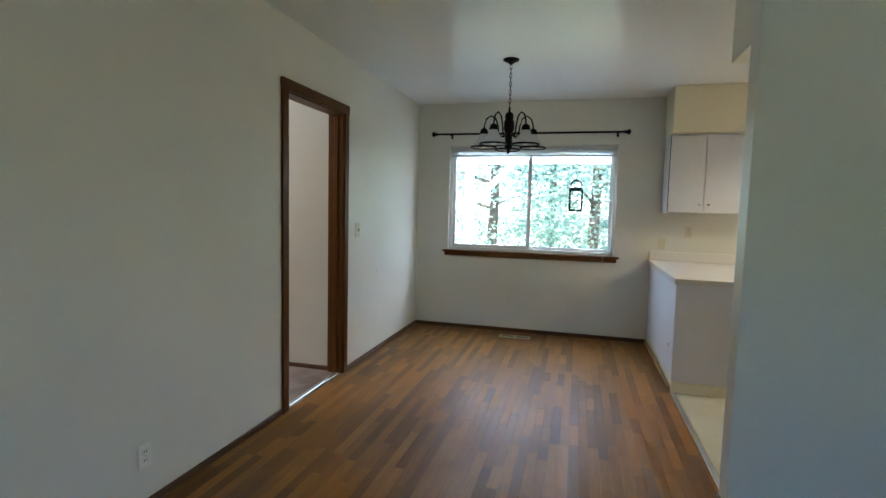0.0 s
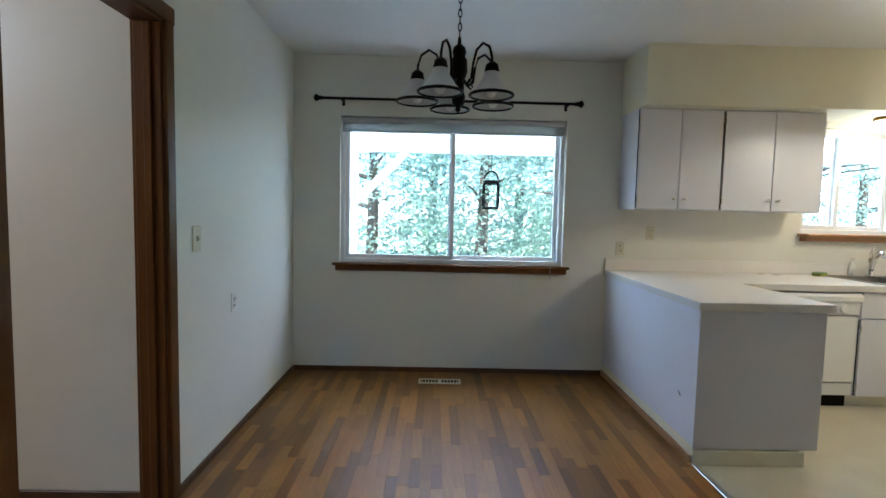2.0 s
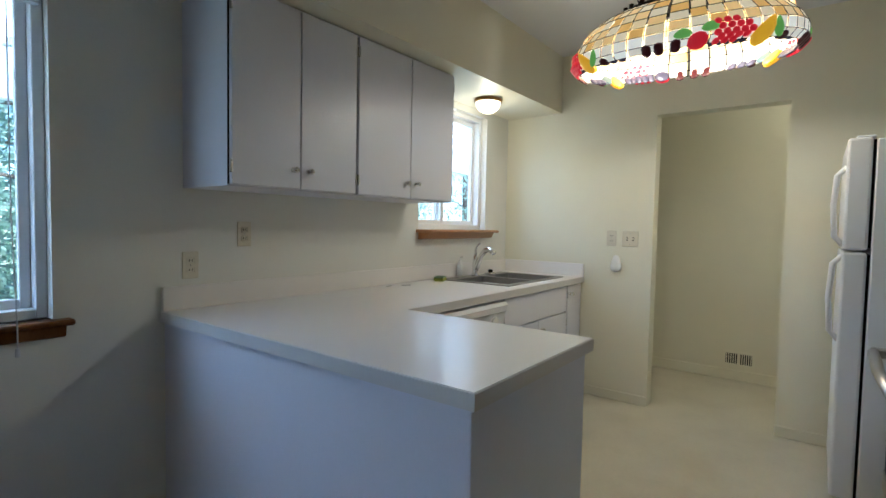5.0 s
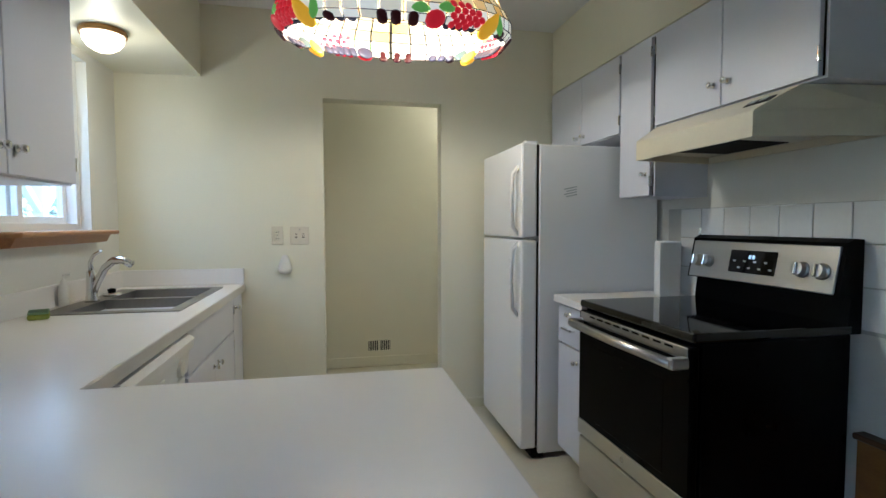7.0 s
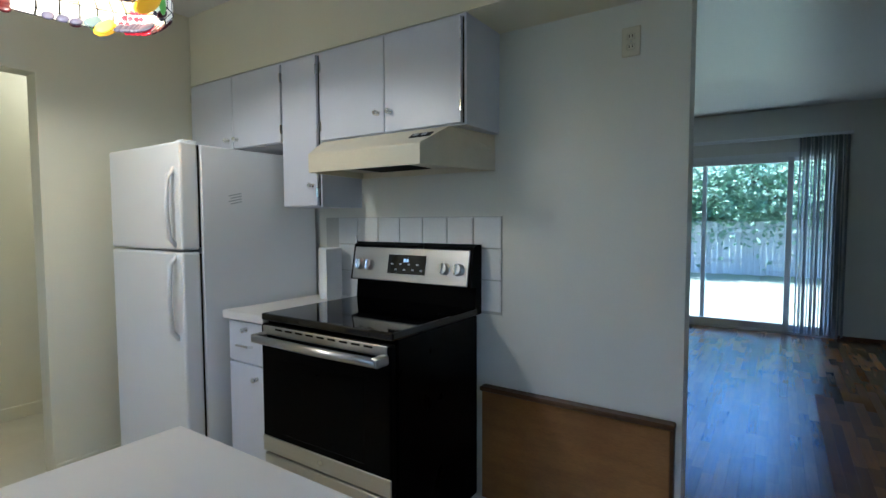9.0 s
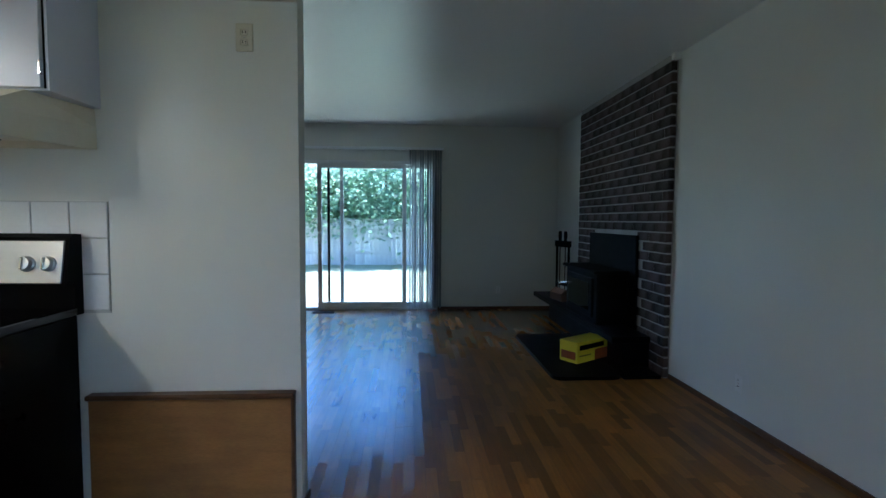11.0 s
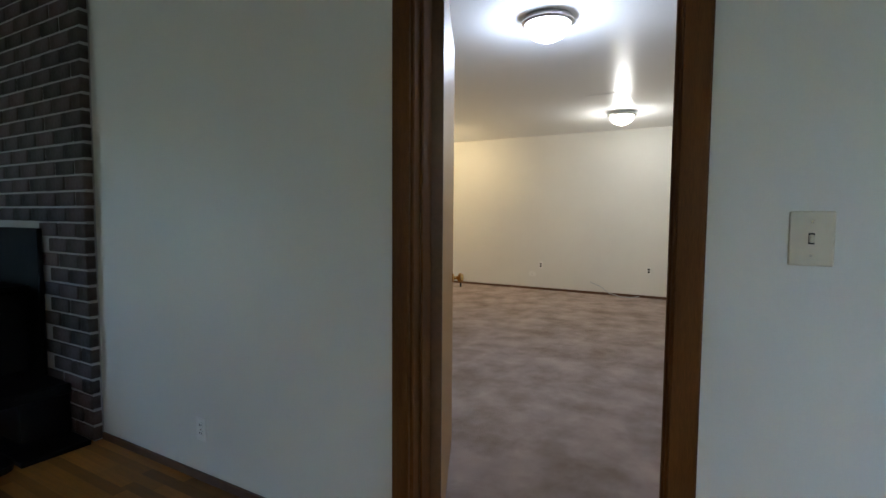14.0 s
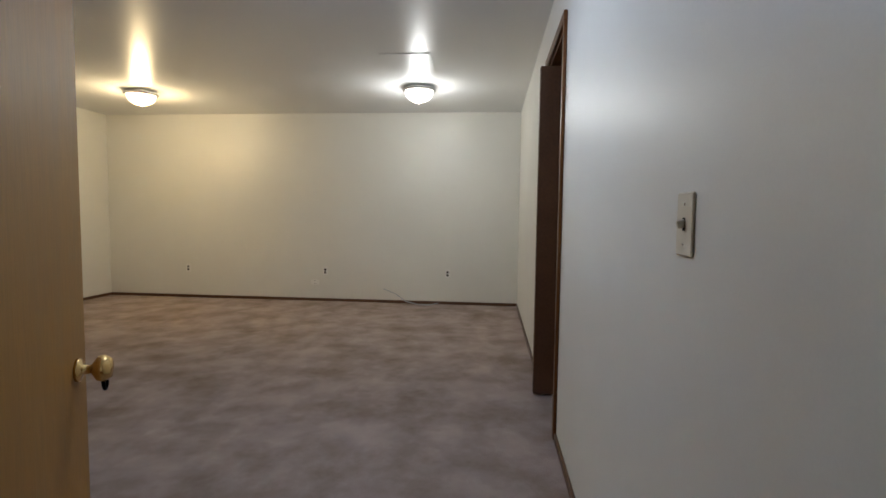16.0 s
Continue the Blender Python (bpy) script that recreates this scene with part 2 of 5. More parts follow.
def tube(points, r, sides=8, r2=None, bm=None, closed=False):
    """A round bar along points; r2: radius at the end."""
    bm = bm or bmesh.new()
    pts = [Vector(p) for p in points]
    rings, k = [], len(pts)
    for i, p in enumerate(pts):
        a, b = pts[max(i - 1, 0)], pts[min(i + 1, k - 1)]
        if closed:
            a, b = pts[i - 1], pts[(i + 1) % k]
        d = (b - a).normalized()
        u = d.cross(Vector((0.31, 0.17, 0.94))).normalized()
        w = d.cross(u)
        rad = r if r2 is None else r + (r2 - r) * i / (k - 1)
        rings.append([bm.verts.new(p + rad * (math.cos(2 * math.pi * s / sides) * u + math.sin(2 * math.pi * s / sides) * w)) for s in range(sides)])
    for i in range(k if closed else k - 1):
        A, B = rings[i], rings[(i + 1) % k]
        for s in range(sides):
            bm.faces.new((A[s], A[(s + 1) % sides], B[(s + 1) % sides], B[s]))
    if not closed:
        bm.faces.new(rings[0][::-1])
        bm.faces.new(rings[-1])
    return bm


def lathe(profile, x=0, y=0, z=0, sides=24, bm=None, sx=1.0, sy=1.0):
    """Turn (radius, height) pairs about the upright axis."""
    bm = bm or bmesh.new()
    rings = []
    for r, h in profile:
        if r < 1e-5:
            rings.append([bm.verts.new((x, y, z + h))])
        else:
            rings.append([bm.verts.new((x + sx * r * math.cos(2 * math.pi * s / sides), y + sy * r * math.sin(2 * math.pi * s / sides), z + h)) for s in range(sides)])
    for A, B in zip(rings, rings[1:]):
        for s in range(sides):
            t = (s + 1) % sides
            if len(A) == 1 and len(B) == 1:
                continue
            if len(A) == 1:
                bm.faces.new((A[0], B[s], B[t]))
            elif len(B) == 1:
                bm.faces.new((A[s], A[t], B[0]))
            else:
                bm.faces.new((A[s], A[t], B[t], B[s]))
    return bm


def turned(bm, m):
    bmesh.ops.transform(bm, matrix=m, verts=bm.verts)
    return bm


def prism(outline, axis, a, b, bm=None):
    """Extrude a flat outline along an axis ('x', 'y' or 'z') from a to b."""
    bm = bm or bmesh.new()
    put = {"x": lambda p, c: (c, p[0], p[1]), "y": lambda p, c: (p[0], c, p[1]), "z": lambda p, c: (p[0], p[1], c)}[axis]
    A = [bm.verts.new(put(p, a)) for p in outline]
    B = [bm.verts.new(put(p, b)) for p in outline]
    n = len(outline)
    bm.faces.new(A)
    bm.faces.new(B[::-1])
    for i in range(n):
        bm.faces.new((A[i], B[i], B[(i + 1) % n], A[(i + 1) % n]))
    return bm


def rects(u0, u1, z0, z1, holes):
    """Tile a wall's rectangle around its holes (u0, u1, z0, z1)."""
    us = sorted({u0, u1, *[h[0] for h in holes], *[h[1] for h in holes]})
    zs = sorted({z0, z1, *[h[2] for h in holes], *[h[3] for h in holes]})
    for a, b in zip(us, us[1:]):
        for c, d in zip(zs, zs[1:]):
            if not any(h[0] <= (a + b) / 2 <= h[1] and h[2] <= (c + d) / 2 <= h[3] for h in holes):
                yield a, b, c, d


def wall_along_x(name, y0, y1, x0, x1, z0, z1, holes, mat, label):
    bm = bmesh.new()
    for a, b, c, d in rects(x0, x1, z0, z1, holes):
        box(a, y0, c, b, y1, d, bm=bm)
    bmesh.ops.remove_doubles(bm, verts=bm.verts, dist=1e-5)
    return setting(name, bm, mat, label, "wall")


def wall_along_y(name, x0, x1, y0, y1, z0, z1, holes, mat, label):
    bm = bmesh.new()
    for a, b, c, d in rects(y0, y1, z0, z1, holes):
        box(x0, a, c, x1, b, d, bm=bm)
    bmesh.ops.remove_doubles(bm, verts=bm.verts, dist=1e-5)
    return setting(name, bm, mat, label, "wall")


# ---------- setting ----------
W, N, S, E, H = -1.345, 6.09, -2.012, 4.127, 2.64
PY0, PY1, PX = 2.86, 2.983, 1.275          # wall behind the stove: faces and free end
DY0, DY1, DZ = 3.272, 4.115, 2.175          # bedroom doorway
BW, BN, BS = -8.26, 4.137, -1.86          # bedroom far, north and south walls
KY0, KY1, KZ = 4.10, 4.88, 2.105           # kitchen hall opening
WX0, WX1, WZ0, WZ1 = -0.955, 0.93, 0.932, 2.15   # dining window
KX0, KX1, KZ0, KZ1 = 2.95, 3.79, 1.262, 2.15       # sink window

setting("ceiling", box(W - 0.12, S - 0.14, H, 5.5, N + 0.14, H + 0.1), CEILING, "satin white painted ceiling over living, dining and kitchen", "ceiling")
setting("ceiling_bedroom", box(BW - 0.1, S - 0.14, H + 0.005, W - 0.12, BN + 0.1, H + 0.1), CEILING, "satin white painted bedroom ceiling", "ceiling")
# unseen slab that blocks the sun; south eave keeps sun patches off the floor
setting("roof", box(BW - 0.8, S - 1.35, H + 0.12, 6.2, N + 0.16, H + 0.22), SIDING, "unseen roof slab added to block the sun, eaves sized for shade", "roof")
setting("floor_base", box(W - 0.02, S - 0.14, -0.12, 5.5, N + 0.14, -0.014), SUBFLOOR, "dark base under the oak strip floor", "floor")
setting("floor_kitchen", box(PX + 0.055, PY1 - 0.13, -0.013, 5.5, N, 0.0), VINYL, "worn cream sheet vinyl kitchen floor", "floor")
setting("floor_bedroom", box(BW - 0.1, BS - 0.1, -0.1, W - 0.02, BN + 1.2, 0.002), CARPET, "stained taupe carpet on the bedroom floor", "floor")
wall_along_y("wall_west", W - 0.12, W, S, N, 0, H, [(DY0, DY1, 0, DZ)], WALL, "off-white painted wall with the bedroom doorway")
wall_along_x("wall_north", N, N + 0.14, W - 0.12, 5.5, 0, H, [(WX0, WX1, WZ0, WZ1), (KX0, KX1, KZ0, KZ1)], WALL, "off-white painted window wall of dining area and kitchen")
wall_along_y("wall_kitchen_east", E, E + 0.12, PY1, N, 0, H, [(KY0, KY1, 0, KZ)], KITCHEN, "kitchen wall with a plain opening, off-white tinted by lamp light")
wall_along_x("wall_stove", PY0, PY1, PX, 5.307, 0, H, [], WALL, "off-white partition wall behind the stove")
wall_along_y("wall_hall", 5.307, 5.42, PY1, N, 0, H, [], KITCHEN, "hall wall, off-white tinted by lamp light")
wall_along_x("wall_south", S - 0.14, S, W - 0.12, 5.5, 0, H, [(0.42, 2.95, 0, 2.13)], WALL, "off-white living room wall with the sliding door")
wall_along_y("wall_living_east", 5.307, 5.42, S, PY0, 0, H, [], WALL, "off-white living room end wall")
wall_along_y("wall_bedroom_west", BW - 0.1, BW, BS - 0.1, BN + 0.1, 0, H + 0.005, [], WALL, "cream-lit off-white bedroom wall")
wall_along_x("wall_bedroom_north", BN, BN + 0.1, BW, W - 0.12, 0, H + 0.005, [(-4.95, -4.15, 0, 2.28)], WALL, "off-white bedroom wall with a doorway")
wall_along_x("wall_bedroom_south", BS - 0.1, BS, BW, W - 0.12, 0, H + 0.005, [], WALL, "off-white bedroom wall")
wall_along_x("wall_closet", BN + 1.0, BN + 1.1, -5.4, -3.7, 0, H, [], WALL, "plain off-white wall beyond the bedroom doorway")
wall_along_y("wall_closet_side", -5.4, -5.3, BN + 0.1, BN + 1.0, 0, H, [], WALL, "plain off-white side wall")
wall_along_y("wall_closet_end", -3.8, -3.7, BN + 0.1, BN + 1.0, 0, H, [], WALL, "plain off-white side wall")
setting("ceiling_closet", box(-5.4, BN + 0.1, H + 0.005, -3.7, BN + 1.1, H + 0.1), CEILING, "plain closet ceiling", "ceiling")

# soffits over the kitchen cabinets
SZ = 2.2
setting("soffit_north", box(1.382, 5.605, SZ, E - 0.001, N, H), KITCHEN, "soffit above sink and wall cabinets, off-white tinted by lamp light", "soffit")
setting("soffit_south", box(PX, PY1, SZ + 0.01, E - 0.001, 3.29, H), KITCHEN, "soffit above stove cabinets, off-white tinted by lamp light", "soffit")


# trims
def board(name, x0, y0, z0, x1, y1, z1, mat, label, category="trim", bevel=0.004):
    return setting(name, box(x0, y0, z0, x1, y1, z1, bevel), mat, label, category)


BB, BT = 0.042, 0.014
DARKBASE = "thin dark stained wooden baseboard"
board("baseboard_1", W, 1.235, 0, W + BT, DY0 - 0.065, BB, TRIM_FLAT, DARKBASE, "baseboard")
board("baseboard_2", W, DY1 + 0.065, 0, W + BT, N, BB, TRIM_FLAT, DARKBASE, "baseboard")
board("baseboard_3", W + BT, N - BT, 0, 1.3, N, BB, TRIM_FLAT, DARKBASE, "baseboard")
board("baseboard_4", W, S, 0, 0.4, S + BT, BB, TRIM_FLAT, DARKBASE, "baseboard")
board("baseboard_5", PX - BT, PY0, 0, PX, PY1, BB, TRIM_FLAT, DARKBASE, "baseboard")
board("baseboard_6", BW, BS, 0, BW + BT, BN, BB, TRIM_FLAT, DARKBASE, "baseboard")
board("baseboard_7", -4.104, BN - BT, 0, W - 0.135, BN, BB, TRIM_FLAT, DARKBASE, "baseboard")
board("baseboard_8", BW + BT, BN - BT, 0, -4.997, BN, BB, TRIM_FLAT, DARKBASE, "baseboard")
board("baseboard_9", BW + BT, BS, 0, W - 0.12, BS + BT, BB, TRIM_FLAT, DARKBASE, "baseboard")
board("baseboard_10", 1.294, 4.56, 0.002, 1.306, N - BT, 0.05, SILLWOOD, "light wood strip along the peninsula foot", "baseboard")
CREAMBASE = "baseboard in lamp-tinted cream"
board("baseboard_11", E - BT, KY1, 0, E, 5.4, 0.07, KITCHEN, CREAMBASE, "baseboard")
board("baseboard_12", E - BT, PY1, 0, E, KY0, 0.07, KITCHEN, CREAMBASE, "baseboard")
board("baseboard_13", 5.307 - BT, PY1, 0, 5.307, N, 0.09, KITCHEN, CREAMBASE, "baseboard")
board("floor_strip", PX + 0.03, PY1 - 0.1, 0.0, PX + 0.062, 4.545, 0.006, METALSTRIP, "thin metal strip between oak and vinyl floors", "trim", 0.002)
board("carpet_strip", W - 0.06, DY0, 0.0, W - 0.025, DY1, 0.008, METALSTRIP, "thin metal carpet strip in the doorway", "trim", 0.002)


def casing(name, label, along, face, out, a, b, top, width=0.062, depth=0.018, back=0.12, door_stop=True):
    """Door lining and casings: opening from a to b along the axis, on the wall face; out: which way the room lies (+1 or -1)."""
    t = thing(name, label, "door frame", kind="structure")

    def bx(u0, v0, z0, u1, v1, z1, bev=0.004):
        if along == "y":
            return box(v0, u0, z0, v1, u1, z1, bev)
        return box(u0, v0, z0, u1, v1, z1, bev)
    f, g = face, face - out * back
    for side in (-1, 1):
        e = a if side < 0 else b
        for ff, oo in ((f, out), (g, -out)):
            part("casing", bx(e + side * width, ff, 0, e - side * 0.008, ff + oo * depth, top + width), TRIM, t)
        part("jamb", bx(e, f, 0, e - side * 0.018, g, top), TRIM, t)
        if door_stop:
            part("door_stop", bx(e - side * 0.018, f - out * 0.04, 0, e - side * 0.03, f - out * 0.075, top - 0.018), TRIM, t)
    for ff, oo in ((f, out), (g, -out)):
        part("head_casing", bx(a - width - 0.004, ff, top - 0.008, b + width + 0.004, ff + oo * (depth + 0.003), top + width + 0.003), TRIM, t)
    part("head_jamb", bx(a, f, top - 0.018, b, g, top), TRIM, t)
    return t


casing("door_frame_1", "brown stained wooden frame of the bedroom doorway", "y", W, 1, DY0, DY1, DZ)
casing("door_frame_2", "dark stained wooden frame in the bedroom wall", "x", BN, -1, -4.95, -4.15, 2.28, width=0.045, back=0.1, door_stop=False)


def ribbed_knob(parent, x, y, z, out, mat, size=0.03):
    """A round knob on a short neck whose axis runs along out."""
    prof = [(0.0, 0), (size * 0.85, 0), (size * 0.85, 0.006), (size * 0.35, 0.01), (size * 0.32, size * 0.9), (size * 0.9, size * 1.3), (size, size * 1.7), (size * 0.7, size * 2.15), (0, size * 2.25)]
    rot = Vector((0, 0, 1)).rotation_difference(Vector(out)).to_matrix().to_4x4()
    return part("knob", turned(lathe(prof, sides=14), Matrix.Translation((x, y, z)) @ rot), mat, parent, "", True)


# bedroom door, hinged on the south jamb and standing wide open into the bedroom
def bedroom_door():
    t = thing("door_1", "open flush wooden bedroom door with brass knob", "door", W - 0.155, DY0 + 0.004, 0, 206, kind="structure")
    # local x runs from the hinge along the leaf once turned
    leaf = part("leaf", box(0.004, -0.036, 0.012, 0.86, 0, 2.145, 0.002), DOORWOOD, t, "flush wood veneer door leaf")
    # dark leaf edge, widened to block light and fill the hinge gap with shade
    part("edge_gap_filler", box(-0.024, -0.0365, 0.013, 0.003, 0.02, 2.144), TRIM_FLAT, t)
    for side, y in ((1, 0.0), (-1, -0.036)):
        ribbed_knob(t, 0.805, y, 0.93, (0, side, 0), BRASS, 0.027)
    part("key_ring", tube([(0.815 + 0.012 * math.cos(a), -0.08, 0.905 + 0.02 * math.sin(a)) for a in np.linspace(0, 6.0, 14)], 0.004, 6), BLACK, t)
    for z in (0.3, 1.87):
        part("hinge", boxes((-0.022, -0.03, z - 0.05, 0.03, 0.004, z + 0.05), bevel=0.002), TRIM_FLAT, t, "dark steel hinge")
    return t


bedroom_door()
fold = thing("door_3", "dark brown folding closet door standing folded open", "closet door", kind="structure")
for i in range(2):
    lf = part("leaf", box(-4.86 + i * 0.034, BN - 0.07, 0.015, -4.83 + i * 0.034, BN + 0.09, 2.24, 0.003), TRIM_FLAT, fold)

# ---------- windows ----------
def slider_window(name, label, x0, x1, z0, z1, y, split, blind):
    t = thing(name, label, "window", kind="structure")
    yo = y + 0.14
    f = 0.035
    part("window_frame", boxes((x0, y + 0.05, z0, x0 + f, yo, z1), (x1 - f, y + 0.05, z0, x1, yo, z1), (x0 + f, y + 0.05, z0, x1 - f, yo, z0 + f), (x0 + f, y + 0.05, z1 - f, x1 - f, yo, z1), bevel=0.003), VINYLFRAME, t)
    for a, b, yy in ((x0 + f, split + 0.025, y + 0.065), (split - 0.025, x1 - f, y + 0.1)):
        s = 0.034
        sash = part("sash", boxes((a, yy, z0 + f, a + s, yy + 0.03, z1 - f), (b - s, yy, z0 + f, b, yy + 0.03, z1 - f), (a + s, yy, z0 + f, b - s, yy + 0.03, z0 + f + s), (a + s, yy, z1 - f - s, b - s, yy + 0.03, z1 - f), bevel=0.003), VINYLFRAME, t)
        p = part("pane", box(a + s, yy + 0.012, z0 + f + s, b - s, yy + 0.016, z1 - f - s), PANE, sash, "clear glass pane")
        p.visible_shadow = False
    part("latch", box(split - 0.02, y + 0.045, (z0 + z1) / 2 - 0.03, split + 0.0, y + 0.066, (z0 + z1) / 2 + 0.03, 0.004), VINYLFRAME, t)
    return t


slider_window("window_1", "white vinyl sliding dining window", WX0, WX1, WZ0, WZ1, N, -0.02, True)
slider_window("window_2", "white vinyl sliding window over the sink", KX0, KX1, KZ0, KZ1, N, 3.29, False)


def sill(name, x0, x1, z, d):
    t = thing(name, "brown stained wooden window sill with apron", "window sill", kind="structure")
    part("sill_board", box(x0 - 0.055, N - d, z - 0.022, x1 + 0.055, N + 0.05, z, 0.006), SILLWOOD if d > 0.06 else TRIM, t)
    part("apron", prism([(N - d * 0.75, z - 0.022), (N - d * 0.6, z - 0.06), (N, z - 0.068), (N, z - 0.022)], "x", x0 - 0.03, x1 + 0.03), SILLWOOD if d > 0.06 else TRIM, t)


sill("window_sill_1", WX0, WX1, WZ0, 0.05)
sill("window_sill_2", KX0 + 0.03, KX1 - 0.055, KZ0, 0.135)

# raised mini blind in the dining window
bl = thing("window_blind", "raised white mini blind stacked at the window head", "blind")
part("head_rail", box(WX0 + 0.012, N + 0.005, 2.1, WX1 - 0.012, N + 0.045, 2.138, 0.003), BLINDGRAY, bl)
for i in range(9):
    part("slat", box(WX0 + 0.018, N + 0.01, 2.041 + i * 0.0066, WX1 - 0.018, N + 0.036, 2.0435 + i * 0.0066), BLINDGRAY, bl)
part("bottom_rail", box(WX0 + 0.018, N + 0.008, 2.025, WX1 - 0.018, N + 0.038, 2.039, 0.003), BLINDGRAY, bl)
part("tilt_wand", tube([(WX0 + 0.12, N + 0.004, 2.06), (WX0 + 0.12, N + 0.004, 1.42)], 0.004, 6), BLINDGRAY, bl)
part("pull_cord", tube([(WX1 - 0.11, N + 0.004, 2.06), (WX1 - 0.11, N - 0.002, 1.3), (WX1 - 0.112, N - 0.056, 0.93), (WX1 - 0.112, N - 0.056, 0.85)], 0.0022, 5), BLINDGRAY, bl)
part("tassel", lathe([(0, 0), (0.008, 0.004), (0.006, 0.03), (0, 0.034)], WX1 - 0.112, N - 0.056, 0.825, 8), BLINDGRAY, bl)

rod = thing("curtain_rod", "dark bronze curtain rod with ball finials and no curtain", "curtain rod")
part("rod", tube([(-1.09, N - 0.075, 2.275), (0.97, N - 0.075, 2.275)], 0.011, 10), BRONZE, rod, "", True)
for x, s in ((-1.09, -1), (0.97, 1)):
    part("finial", turned(lathe([(0.012, 0), (0.02, 0.01), (0.012, 0.02), (0.028, 0.04), (0.028, 0.055), (0, 0.072)], sides=12), Matrix.Translation((x, N - 0.075, 2.275)) @ pose(0, 0, 0, 0, 90 * s, 0)), BRONZE, rod, "", True)
for x in (-0.93, 0.02, 0.91):
    part("bracket", boxes((x - 0.012, N - 0.006, 2.23, x + 0.012, N, 2.295), (x - 0.006, N - 0.085, 2.255, x + 0.006, N - 0.006, 2.265), bevel=0.002), BRONZE, rod)

# sliding glass door of the living room
sd = thing("door_2", "white framed sliding glass patio door standing part open", "sliding door", kind="structure")
SX0, SX1, ST = 0.42, 2.95, 2.13
part("door_frame", boxes((SX0, S - 0.14, 0, SX0 + 0.05, S + 0.004, ST), (SX1 - 0.05, S - 0.14, 0, SX1, S + 0.004, ST), (SX0 + 0.05, S - 0.14, ST - 0.05, SX1 - 0.05, S + 0.004, ST), (SX0 + 0.05, S - 0.14, 0, SX1 - 0.05, S + 0.004, 0.03), bevel=0.003), VINYLFRAME, sd)
def door_panel(name, a, b, y, w, mat):
    p = part(name, boxes((a, y - 0.035, 0.03, a + w, y, ST - 0.05), (b - w, y - 0.035, 0.03, b, y, ST - 0.05), (a + w, y - 0.035, 0.03, b - w, y, 0.03 + w + 0.02), (a + w, y - 0.035, ST - 0.05 - w, b - w, y, ST - 0.05), bevel=0.003), mat, sd)
    q = part("pane", box(a + w, y - 0.02, 0.03 + w, b - w, y - 0.015, ST - 0.05 - w), PANE, p, "clear glass pane")
    q.visible_shadow = False
    return p
door_panel("sliding_panel", 0.85, 2.11, S - 0.01, 0.06, VINYLFRAME)
door_panel("fixed_panel", 0.47, 1.8, S - 0.06, 0.05, VINYLFRAME)
part("screen_frame", boxes((1.95, S - 0.125, 0.03, 1.985, S - 0.105, ST - 0.05), (0.9, S - 0.125, 0.03, 1.95, S - 0.105, 0.06), (0.9, S - 0.125, ST - 0.08, 1.95, S - 0.105, ST - 0.05)), BRONZE, sd, "dark screen door frame")
part("handle", tube([(2.08, S - 0.008, 0.95), (2.08, S + 0.035, 0.97), (2.08, S + 0.035, 1.1), (2.08, S - 0.008, 1.12)], 0.011, 8), VINYLFRAME, sd)

vb = thing("vertical_blind", "gray vertical blind drawn to one side of the patio door", "blind")
part("head_rail", box(0.33, S + 0.03, 2.28, 2.95, S + 0.075, 2.315, 0.003), VINYLFRAME, vb)
for i in range(13):
    x = 0.365 + i * 0.036
    a = radians(72 + 9 * math.sin(i * 2.3))
    c, s = 0.044 * math.cos(a), 0.044 * math.sin(a)
    part("slat", prism([(x - c, S + 0.055 - s), (x + c, S + 0.055 + s), (x + c + 0.002, S + 0.055 + s), (x - c + 0.002, S + 0.055 - s)], "z", 0.03, 2.28), SHEER, vb)

# ---------- plates, outlets, vents ----------
def plate(name, label, x, y, z, normal, w=0.072, h=0.116, kind="switch", mat=IVORY):
    """A wall plate whose face looks along normal; built in local x (across) and z (up), facing local -y."""
    rz = {"s": 0, "n": 180, "w": -90, "e": 90}[normal]
    t = thing(name, label, "wall switch" if kind == "switch" else "outlet", x, y, z, rz)
    part("cover", box(-w / 2, -0.006, -h / 2, w / 2, 0.0, h / 2, 0.003), mat, t)
    if kind == "switch":
        part("toggle", turned(box(-0.005, -0.02, -0.008, 0.005, -0.004, 0.008, 0.002), pose(0, 0, 0.004, 18, 0, 0)), mat, t)
        part("slot", box(-0.006, -0.0068, -0.013, 0.006, -0.0055, 0.013), DARK, t)
    elif kind == "double":
        for o in (-0.023, 0.023):
            part("toggle", box(o - 0.005, -0.018, -0.006, o + 0.005, -0.004, 0.01, 0.002), mat, t)
            part("slot", box(o - 0.006, -0.0068, -0.013, o + 0.006, -0.0055, 0.013), DARK, t)
    else:
        dk = DARK
        for o in (-0.02, 0.02):
            part("socket", box(-0.016, -0.0078, o - 0.014, 0.016, -0.005, o + 0.014, 0.004), mat if kind == "outlet" else dk, t)
            for q in (-0.006, 0.006):
                part("slit", box(q - 0.0015, -0.0085, o - 0.004, q + 0.0015, -0.0075, o + 0.006), DARK, t)
    for o in (-0.04, 0.04) if kind != "outlet" else (0,):
        part("screw", box(-0.003, -0.0075, o - 0.003, 0.003, -0.0055, o + 0.003, 0.001), CHROME, t)
    return t


plate("light_switch", "ivory toggle switch beside the bedroom doorway", W, 4.393, 1.21, "e", 0.088, 0.128, mat=IVORY)
plate("outlet", "white outlet low on the dining wall", W, 4.848, 0.807, "e", kind="outlet", mat=PLASTIC)
plate("outlet", "white outlet low on the living room wall", W, 2.105, 0.25, "e", kind="outlet", mat=PLASTIC)
plate("light_switch", "ivory toggle switch on the bedroom wall", -2.38, BN, 1.228, "s", 0.08, 0.126, mat=IVORY)
